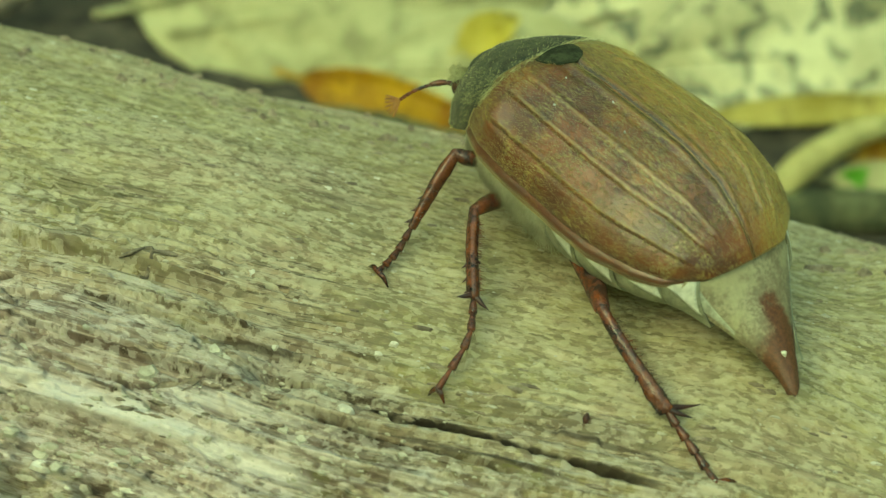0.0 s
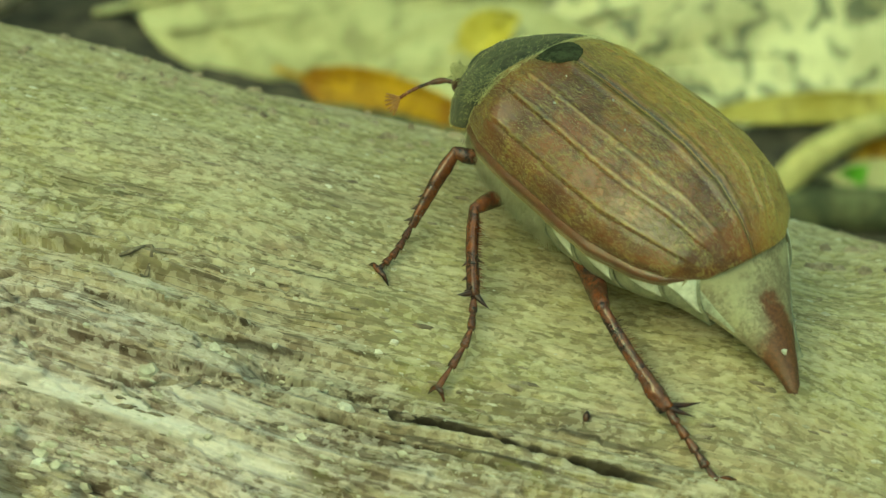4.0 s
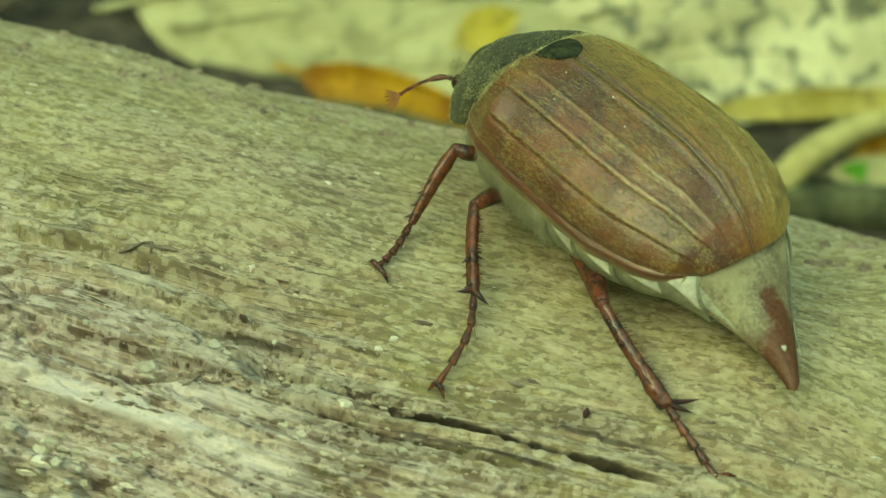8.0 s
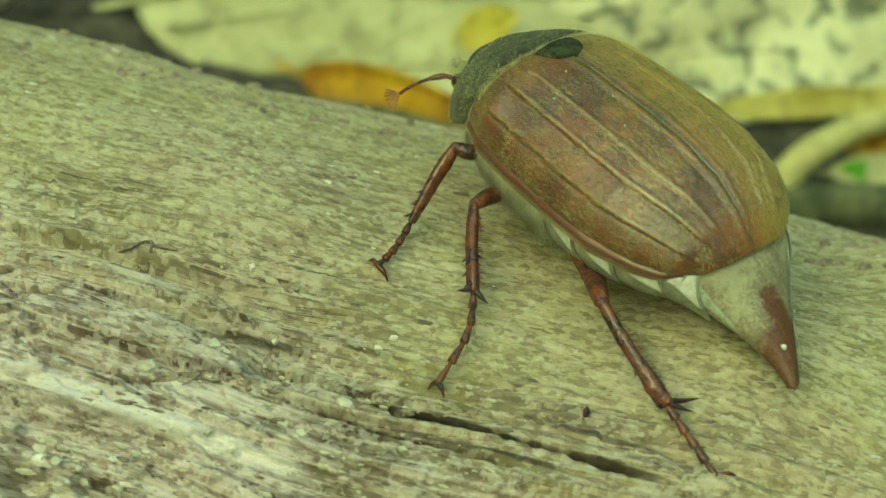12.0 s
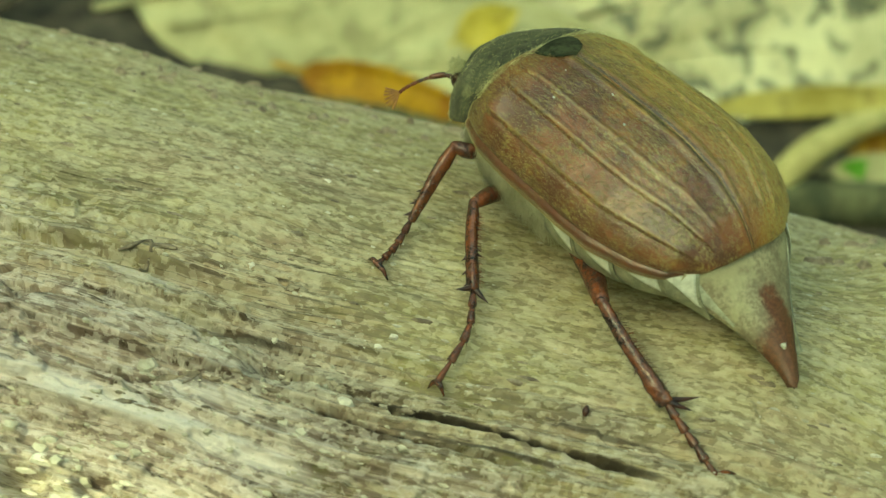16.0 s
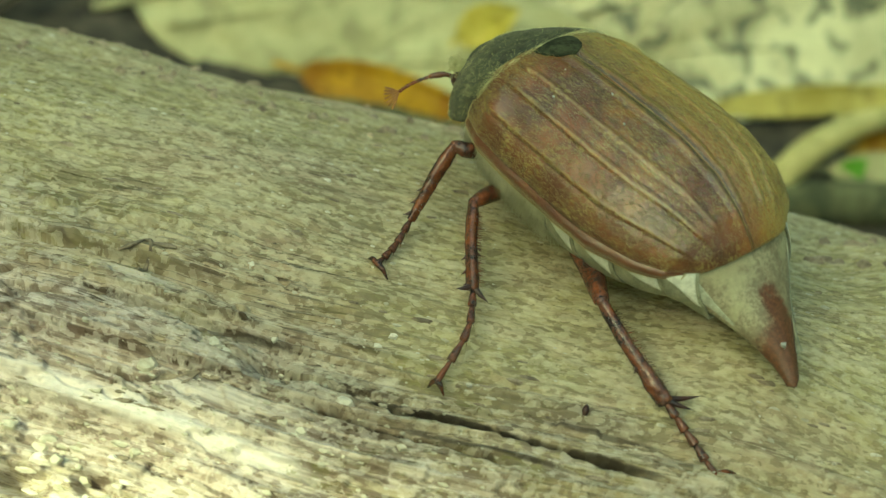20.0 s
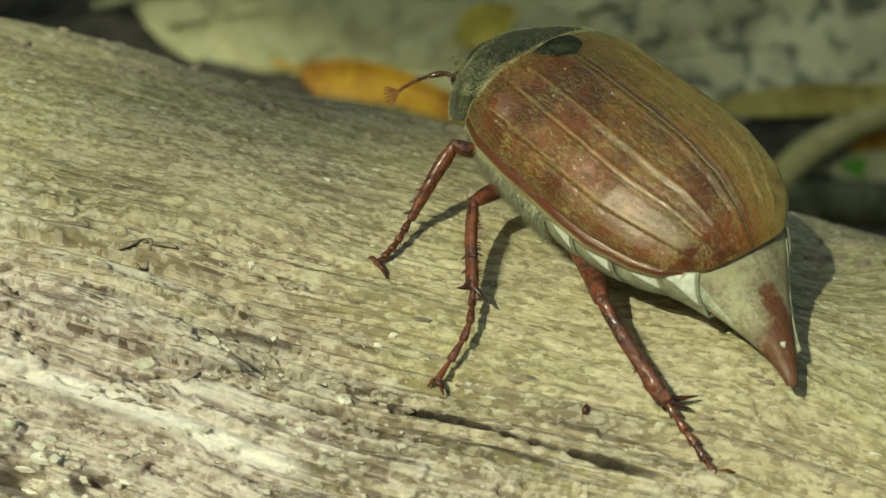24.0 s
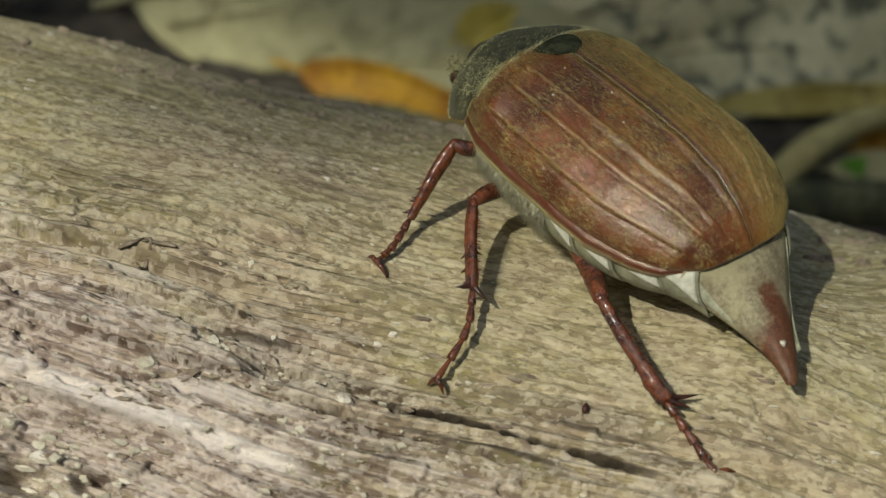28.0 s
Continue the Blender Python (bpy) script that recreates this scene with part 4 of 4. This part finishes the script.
    for c in (j[6], j[7]):
        bm = bmesh.new()
        mid = (j[5] + c) / 2 + Vector((0, 0, 0.18))
        tube(bm, [j[5], mid, c], [0.17, 0.14, 0.04], 10, 7)
        part("claw", bm, CHITIN, beetle, "hooked dark claw")


ANTENNA_AT = Vector((12.56, 2.64, -0.74))


def make_antenna(beetle, mirror=1):
    def at(x, y, z):
        return Vector((x - ANTENNA_AT.x, (y - ANTENNA_AT.y) * mirror, z - ANTENNA_AT.z))
    bm = bmesh.new()
    tube(bm, [at(12.56, 2.64, -0.74), at(12.9, 2.95, -0.72), at(13.31, 3.56, -0.88)], [0.16, 0.14, 0.2, 0.15], 12, 8, 0.1)
    path = spline([at(13.31, 3.56, -0.88), at(13.59, 4.21, -1.1), at(13.81, 4.86, -1.39), at(13.88, 5.23, -1.6)], 25)
    for k in range(6):
        a, b = path[k * 4], path[k * 4 + 4]
        tube(bm, [a, (a + b) / 2, b], [0.07, 0.10, 0.12, 0.09], 6, 8)
    ant = part("antenna", bm, CHITIN, beetle, "jointed red-brown antenna with a fanned club")
    ant.location = Vector((ANTENNA_AT.x, ANTENNA_AT.y * mirror, ANTENNA_AT.z)) * MM
    tips = spline([at(14.48, 5.76, -1.45), at(14.3, 5.98, -1.73), at(13.96, 6.06, -2.08), at(13.55, 5.91, -2.31)], 7)
    for k, tip in enumerate(tips):
        base = at(13.85, 5.18, -1.57).lerp(at(13.83, 5.31, -1.72), k / 6)
        bm = bmesh.new()
        tube(bm, [base, (base + tip) / 2, tip], [0.05, 0.085, 0.1, 0.07], 9, 8, 0, 0.45)
        part("club_leaf", bm, AMBER, ant, "thin amber leaf of the antenna's fan")
    return ant



def make_beetle():
    beetle = tagged(new("beetle"), "brown cockchafer beetle with ribbed chestnut wing cases, standing on the log", "beetle")
    beetle.matrix_world = BEETLE
    rng = random.Random(12)
    for side in (1, -1):
        rib_map(part("wing_case", make_case(side), SHELL, beetle, "dusty chestnut wing case with raised ribs"))
    shield = part("pronotum", make_shield(), SHIELD, beetle, "dark grey-green pronotum with pale downy margins")
    part("scutellum", make_scutellum(), SCUTE, beetle, "blackish rounded scutellum")
    bm = bmesh.new()
    tube(bm, [(10.3, 0.0, -1.0), (11.6, 0.1, -1.3), (12.9, 0.2, -1.9)], [2.2, 2.2, 2.05, 1.3], 18, 24, 0.04, 1.0)
    head = part("head", bm, SHIELD, beetle, "dark downy head")
    for q in (1, -1):
        bm = bmesh.new()
        ball(bm, (12.1, 0.25 + 2.2 * q, -0.85), (0.5, 0.42, 0.5), 10)
        part("eye", bm, DARK, head, "shiny black eye")
    # the body under the wing cases, plate by plate
    edges = (8.6, 5.0, 1.3, -1.1, -3.6, -6.1)

    def plate_point(n, t, a, out):
        """On plate n: t from its front edge to its hind edge, a from the left rim under the keel to the right rim."""
        if n == 5:
            return end_plate(t, a, out)
        x = edges[n] + (edges[n + 1] - edges[n]) * t - 0.9 * math.sin(a) ** 0.7
        return belly_ring(x, a, out + 0.10 * math.sin(math.pi * min(1, t + 0.05)) + 0.10 * t)

    for n in range(6):
        bm = bmesh.new()
        shell(bm, [[plate_point(n, i / 8, math.pi * k / 40, 0.0) for k in range(41)] for i in range(9)], 0.1)
        name, mat = ("breastplate", FUR) if n < 2 else ("belly_plate", BELLY)
        plate = part(name, bm, mat, beetle, "pale furry breastplate" if n < 2 else "grey belly plate with a chalk-white side patch")
        if n >= 2:
            for q in (1, -1):
                bm = bmesh.new()
                tri = []
                for i in range(11):
                    t = 0.08 + 0.86 * i / 10
                    low = (0.02 + 0.42 * (i / 10) ** 1.3) * (1.5 if n == 5 else 1)
                    row = [plate_point(n, t, low * k / 6 + 0.01, 0.13) for k in range(7)]
                    tri.append([p if q > 0 else plate_point(n, t, math.pi - low * k / 6 - 0.01, 0.13) for k, p in enumerate(row)])
                shell(bm, tri, 0.03 * q)
                part("chalk_patch", bm, CHALK, plate, "chalk-white triangular patch")
    bm = bmesh.new()
    shell(bm, [[tail_point(i / 40, k / 20 - 1, 0.04 * noise.noise(Vector((i / 5, k / 5, 2)))) for k in range(41)] for i in range(41)], -0.12)
    tail = part("tail_plate", bm, TAIL, beetle, "pale grey tail plate drawn out into a rusty point")
    bm = bmesh.new()
    rows = [[Vector((-7.4 - 4.7 * u, (3.2 * (1 - u) ** 1.35 + 0.3) * math.cos(a), -1.0 - 2.7 * u - (1.9 * (1 - u) + 0.1) * math.sin(a))) for a in (math.pi * k / 16 for k in range(17))]
            for u in (i / 16 for i in range(17))]
    shell(bm, rows, 0.1)
    part("last_belly_plate", bm, BELLY, beetle, "grey last belly plate")
    for q in (1, -1):
        bm = bmesh.new()
        shell(bm, [[tail_point(0.10 + 0.30 * i / 14, q * (0.90 - (0.24 - 0.16 * i / 14) * k / 8), 0.05) for k in range(9)] for i in range(15)], 0.06 * q)
        part("side_plate", bm, SIDE, beetle, "pale chalky side plate beside the tail")
    bm = bmesh.new()
    crumb_mesh(bm, tail_point(0.74, 0.12, 0.02), Vector((1, 0, 0)), Vector((0, 1, 0)), Vector((-0.4, 0.3, 0.85)), 0.24, 0.22, 0.16, rng, 9)
    part("speck", bm, CHALK, tail, "white speck stuck near the tip")
    # legs: the left three, and the right three, which stand on the far side
    make_leg(beetle, FRONT, 0.30, (), None, STOUT)
    make_leg(beetle, MIDDLE, 0.31, ((0.01, 9.74, -4.47), (1.3, 10.85, -3.89)), (-0.6, -0.6, 0.3))
    make_leg(beetle, HIND, 0.35, ((-10.4, 4.63, -5.43), (-10.77, 5.45, -5.6)), (-0.2, -0.9, 0.3), FLARED)
    right = [(0, 0, 0), (0, 0, -0.6), (0, 0, -0.8), (0, -1.2, -2.6), (0, -1.8, -4.0), (0, -2.6, -5.4), (0, -2.6, -5.7), (0, -2.6, -5.7)]
    tucked = [(0, 0, 0), (1, 0, 0), (2, 0, 0), (4.5, 0.4, 0), (5.0, 0.8, 0), (5.5, 1.2, 0), (5.5, 1.2, 0), (5.5, 1.2, 0)]
    for leg, r, k in ((FRONT, 0.36, 0), (MIDDLE, 0.36, 0), (HIND, 0.42, 1)):
        make_leg(beetle, [tuple(a + b + k * c for a, b, c in zip(*pq)) for pq in zip(leg, right, tucked)], r, (), None, EVEN, -1)
    far = make_antenna(beetle, -1)
    far.matrix_basis = far.matrix_basis @ Matrix.Rotation(radians(40), 4, "X")
    # down: the margins of the shield, the breast and the base of the wing cases

    def breast(r):
        x = r.uniform(0.8, 8.6)
        a = r.uniform(0.02, 1.1)
        if r.random() < 0.3:
            a = math.pi - a
        p = belly_ring(x, a, 0.1)
        return p, Vector((-0.55, 0.5 * math.cos(a), -0.6))

    def collar(r):
        v = r.uniform(-1, 1)
        return shield_point(r.uniform(0, 0.05), v, 0.02), Vector((-0.8, 0.2 * v, 0.45))

    def nape(r):
        k = r.random()
        if k < 0.48:                                  # the two pale bands
            u, v = r.random(), r.choice((-1, 1)) * r.uniform(0.40, 0.76)
        elif k < 0.82:                                # the front margin
            u, v = r.uniform(0.86, 1.0), r.uniform(-1, 1)
        else:
            u, v = r.random(), r.uniform(-1, 1)
        return shield_point(u, v, 0.02), Vector((-0.5, 0.6 * math.sin(v * 1.5), 0.6 * math.cos(v * 1.5)))

    def brow(r):
        q = r.choice((-1, 1))
        return Vector((11.7 + r.uniform(-0.4, 1.2), 0.15 + q * r.uniform(1.7, 2.5), r.uniform(-1.2, 0.3))), Vector((-0.3, 0.6 * q, 0.6))

    for name, seat, count, length, lean, r, mat, under, label in (("breast_down", breast, 6500, 0.9, 0.3, 0.018, FUR, beetle, "long pale down on the breast"),
                                                                  ("collar_down", collar, 6000, 0.5, 0.4, 0.02, DOWN, shield, "pale down along the hind margin"),
                                                                  ("shield_down", nape, 15000, 0.36, 0.45, 0.02, DOWN, shield, "short pale down"),
                                                                  ("brow_down", brow, 1100, 0.55, 0.5, 0.022, DOWN, head, "pale tuft beside the eye")):
        bm = bmesh.new()
        hairs(bm, seat, rng, count, length, lean, r)
        tagged(part(name, bm, mat, under, label), kind="stuff")
    bm = bmesh.new()

    def dust(r):
        u, v = r.random() ** 0.9, r.random()
        side = r.choice((1, 1, -1))
        p = case_point(u, v * 0.87, side, 0.17)
        return p, (case_point(min(u + 0.02, 1), v * 0.87, side, 0.20) - p).normalized()
    hairs(bm, dust, rng, 13000, 0.17, 0.55, 0.014)
    tagged(part("scale_hairs", bm, SCALE, beetle, "short pale scale hairs"), kind="stuff")
    bm = bmesh.new()
    for u, v in ((0.52, 0.94), (0.30, 0.40), (0.16, 0.12), (0.33, 0.06), (0.45, 0.16), (0.22, 0.3)):
        crumb_mesh(bm, case_point(u, v, 1, 0.14), Vector((1, 0, 0)), Vector((0, 1, 0)), Vector((0, 0.3, 0.95)), 0.09, 0.08, 0.05, rng, 7)
    tagged(part("pollen_grains", bm, CHALK, beetle, "pale grains stuck to the wing cases"), kind="stuff")
    return make_antenna(beetle)


ANTENNA = make_beetle()


# ---- dead leaves behind the log ----
def leaf(name, base, tip, width, material, label, category="leaf", face=(0, -0.45, 0.9), curl=0.18, sag=0.1, seed=1, group="", lobes=0.0, rib=0.5):
    """A dead leaf from base to tip, with a cupped blade and a raised midrib."""
    rng = random.Random(seed)
    a, b = Vector(base), Vector(tip)
    d = b - a
    size = d.length
    x = d.normalized()
    z = (Vector(face) - x * Vector(face).dot(x)).normalized()
    y = z.cross(x)
    rows, spine = [], []
    for i in range(33):
        u = i / 32
        w = width * 0.5 * (math.sin(math.pi * min(1, u * 1.02) ** 0.8) ** 0.75 + 0.02) * (1 + lobes * math.sin(u * 26 + seed))
        mid = a + d * u + z * (sag * size * math.sin(math.pi * u) + 0.02 * size * noise.noise(Vector((u * 3, seed, 0))))
        row = []
        for j in range(17):
            v = j / 8 - 1
            ripple = 0.05 * width * noise.noise(Vector((u * 5, v * 2.5, seed * 3.1)))
            vein = 0.012 * width * math.sin((u * 9 - abs(v) * 2.2) * 2 * math.pi)
            row.append(mid + y * v * w + z * (curl * abs(v) ** 1.6 * w + ripple + vein))
        rows.append(row)
        spine.append(mid - z * 0.1)
    thing = tagged(new(name), label, category, group)
    thing.location = (0, 0, 0)
    low = min(p.z for r in rows for p in r)
    bm = bmesh.new()
    shell(bm, rows, 0.22)
    part("blade", bm, material, thing)
    bm = bmesh.new()
    stalk = [a - x * size * 0.12] + spine[::4]
    tube(bm, stalk, [rib * 0.9, rib, rib * 0.7, rib * 0.3, 0.1], 30, 8, 0.05)
    part("midrib", bm, material, thing)
    return thing


def make_litter():
    leaf("dead_leaf", (6, 99, 3), (62, 118, 16), 42, SPOTTED, "pale bleached leaf with dark mould spots", curl=0.05, sag=0.04, seed=3, face=(-0.1, -0.75, 0.65), rib=0.8)
    leaf("dead_leaf", (20, 96, 3.5), (64, 105, 6), 22, SPOTTED, "pale bleached leaf with dark mould spots", curl=0.1, sag=0.06, seed=13, face=(-0.1, -0.7, 0.7), rib=0.5)
    leaf("dead_leaf", (-31, 91.5, 3), (10, 104, 8), 22, PALE, "pale grey-green dead leaf with a dark midrib", curl=0.1, sag=0.05, seed=5, face=(0.1, -0.7, 0.7), rib=0.6)
    leaf("dead_leaf", (-41, 93, 3), (-6, 105, 10), 25, PALE, "pale grey-green dead leaf with a dark midrib", curl=0.1, sag=0.05, seed=7, face=(0, -0.7, 0.7), rib=0.6)
    leaf("dead_leaf", (-12, 88.5, 2.2), (24, 93.5, 3.2), 16, PALE, "pale grey-green dead leaf lying under others", curl=0.06, sag=0.03, seed=21, face=(0, -0.5, 0.85), rib=0.4)
    leaf("dead_leaf", (-18.8, 80.8, 6), (6.5, 77.0, 4), 6.4, ORANGE, "orange narrow dead leaf lying on the litter", curl=0.25, sag=0.05, seed=8, face=(0, -0.75, 0.65), rib=0.4)
    leaf("dead_leaf", (-1.6, 89.2, 7), (4.8, 92.6, 10), 5, YELLOW, "small yellow leaf on the litter", curl=0.2, sag=0.05, seed=9, face=(0, -0.8, 0.6), rib=0.3)
    leaf("dead_leaf", (28, 87.5, 3.5), (60, 95.5, 5), 3.6, OLIVE, "narrow yellowed leaf on the litter", curl=0.3, sag=0.02, seed=19, face=(0, -0.6, 0.8), rib=0.4)
    leaf("seedling_leaf", (43.6, 78.5, 3.5), (45.8, 79.3, 6.2), 2.8, GREEN, "small fresh green leaf sprouting by the log", curl=0.2, sag=0.1, seed=10, face=(0, -0.8, 0.6), rib=0.3)
    leaf("dead_leaf", (46.5, 85.5, 2.5), (57, 90, 4), 5, ORANGE, "orange-brown curled dead leaf", curl=0.3, sag=0.1, seed=11, face=(0, -0.7, 0.7), rib=0.3)
    leaf("dead_leaf", (42.0, 78.4, 4.6), (54, 81.5, 4.8), 3.4, PALE, "pale narrow dead leaf lying on a mossy stick", curl=0.2, sag=0.04, seed=14, face=(0, -0.6, 0.8), rib=0.25)
    bm = bmesh.new()
    tube(bm, [(34.5, 74, 1.2), (36.4, 76.1, 4.4), (39.3, 78.4, 7.2), (43.0, 81.2, 8.4), (47.6, 84.3, 8.4), (60, 91, 7)], [1.6, 1.8, 1.8, 1.6, 1.3, 1.1], 44, 12, 0.1)
    tagged(part("twig", bm, TWIG), "curved olive twig on the litter", "twig")
    bm = bmesh.new()
    tube(bm, [(26, 72.6, 2.2), (43, 75.5, 2.6), (62, 78.6, 2.4)], [2.3, 2.6, 2.4], 40, 14, 0.16)
    tagged(part("stick", bm, STICK), "dark mossy stick lying behind the log", "stick")
    bm = bmesh.new()
    tube(bm, [(-31, 74, 2.4), (-12, 77, 3.0), (10, 75, 2.2)], [2.2, 2.6, 2.4], 40, 14, 0.16)
    tagged(part("stick", bm, STICK), "dark mossy stick lying behind the log", "stick")
    bm = bmesh.new()
    tube(bm, [(-62, 82, 3), (-55, 88, 5), (-47, 100, 8)], [1.4, 1.5, 1.2], 30, 12, 0.15)
    tagged(part("twig", bm, BARKCHIP), "brown twig on the litter", "twig")
    # the rest of the litter, round the log
    rng = random.Random(31)
    kinds = [leaf("dead_leaf", (-l / 2, 0, 0), (l / 2, 0, 0), w, m, lab, face=(0, 0, 1), curl=c, sag=s, seed=40 + k, group="leaf litter", rib=0.5)
             for k, (l, w, m, c, s, lab) in enumerate(((44, 22, BROWN, 0.2, 0.06, "brown dead leaf on the ground"), (36, 20, PALE, 0.15, 0.08, "pale dead leaf on the ground"),
                                                       (52, 26, BROWN, 0.1, 0.05, "brown dead leaf on the ground"), (30, 12, BROWN, 0.3, 0.04, "narrow brown dead leaf")))]
    spots = []
    for k in range(150):
        x, y = rng.uniform(-260, 260), rng.uniform(-210, 300)
        if -62 < y + 0.14 * x < 70 or (-75 < x < 80 and 60 < y < 135):
            continue
        spots.append((x, y))
    for k, (x, y) in enumerate(spots):
        m = pose(x * MM, y * MM, (float(ground_height(np.array(x), np.array(y))) + rng.uniform(0.6, 3.0)) * MM, rng.uniform(-9, 9), rng.uniform(-9, 9), rng.uniform(0, 360))
        if k < 4:
            kinds[k].matrix_world = m
        else:
            copy_thing(kinds[k % 4], m)


make_litter()


# ---- an unseen young tree behind the camera, added so its bough shades the log ----
def make_shade_tree():
    """An added young beech, out of view: its leafy bough blocks the sun and swings slowly aside."""
    rng = random.Random(77)
    tree = tagged(new("tree"), "unseen young beech, added so that its leafy bough shades the log", "tree")
    tree.location = Vector((-1632, -312, 0)) * MM
    bm = bmesh.new()
    tube(bm, [(0, 0, -20), (25, -10, 700), (-10, 20, 1500), (10, 0, 2500)], [45, 36, 30, 12], 40, 14, 0.06)
    part("trunk", bm, BARK, tree)
    bm = bmesh.new()
    tube(bm, [(0, 0, 1450), (300, -150, 1620), (620, -440, 1640), (1050, -760, 1690)], [17, 12, 8, 3], 40, 10, 0.05)
    bough = part("bough", bm, BARK, tree, "leafy bough added to block the sun")
    bm = bmesh.new()
    rows = []
    for i in range(9):
        u = i / 8
        w = 27 * math.sin(math.pi * u ** 0.85) ** 0.8 + 0.5
        rows.append([(u * 85 - 42, v * w, 4 * abs(v) * w / 27 - 6 * (u - 0.5) ** 2 * 4) for v in (k / 3 - 1 for k in range(7))])
    shell(bm, rows, 0.4)
    first = part("leaf", bm, BEECH, bough)
    # the sun's rays cross the bough about here, and its edge runs across them
    mid = (Vector((10, 0, 66)) + SUN * 2000) - Vector((-1632, -312, 0))
    side, away = Vector((0.80, -0.60, 0)), Vector((0.60, 0.80, 0))

    def hang(p, made):
        ob = first if made == 0 else first.copy()
        if made:
            scene.collection.objects.link(ob)
        ob.matrix_basis = pose(p.x * MM, p.y * MM, p.z * MM, rng.uniform(-28, 28), rng.uniform(-28, 28), rng.uniform(0, 360))
        return ob
    for made in range(260):
        if made < 230:
            a, b = rng.uniform(-200, 200), rng.uniform(-12, 330)
        else:
            a, b = rng.uniform(-215, -112), rng.uniform(-85, 10)
        hang(mid + side * a + away * b + Vector((0, 0, rng.uniform(-45, 45))), made)
    # the rest of the crown
    for turn, start, reach in ((150, 1500, 620), (215, 1750, 560), (85, 1900, 520), (275, 2050, 460), (10, 2250, 380), (180, 2350, 330)):
        d = Vector((math.cos(radians(turn)), math.sin(radians(turn)), 0))
        ends = [Vector((0, 0, start)), d * reach * 0.5 + Vector((0, 0, start + 110)), d * reach + Vector((0, 0, start + 150))]
        bm = bmesh.new()
        tube(bm, ends, [12, 8, 3], 20, 8, 0.05)
        limb = part("limb", bm, BARK, tree)
        for k in range(34):
            u = rng.uniform(0.25, 1.05)
            p = d * reach * u + Vector((rng.uniform(-120, 120), rng.uniform(-120, 120), start + 110 * u + rng.uniform(-60, 60)))
            hang(p, 1).parent = limb
    return bough


SHADE_BOUGH = make_shade_tree()


# ---- what moves ----
def motions():
    """The near antenna is drawn in behind the head late in the clip."""
    at = ANTENNA_AT * MM
    out = Matrix.Translation(at)

    def turned(deg, axis=(0.703, -0.123, 0.692)):
        return Matrix.Translation(Vector((-0.65, -1.06, -0.64)) * MM * max(0, -deg / 116)) @ out @ Matrix.Rotation(radians(deg), 4, Vector(axis))
    walk(ANTENNA, [(0, out), (12.0, out), (12.5, turned(3)), (14.5, turned(1)), (25.45, out), (25.75, turned(-45)), (26.0, turned(-116)), (28, turned(-116))])

    # the added bough uncovers the sun step by step
    def swung(deg):
        return Matrix.Rotation(radians(deg), 4, "Z")
    walk(SHADE_BOUGH, [(0, swung(-0.5)), (6, swung(-0.4)), (12, swung(-0.1)), (15, swung(0.5)), (18, swung(0.62)), (20, swung(0.9)), (20.4, swung(1.75)), (20.9, swung(2.85)),
                 (23.5, swung(3.02)), (25.5, swung(3.08)), (28, swung(3.12))])


motions()
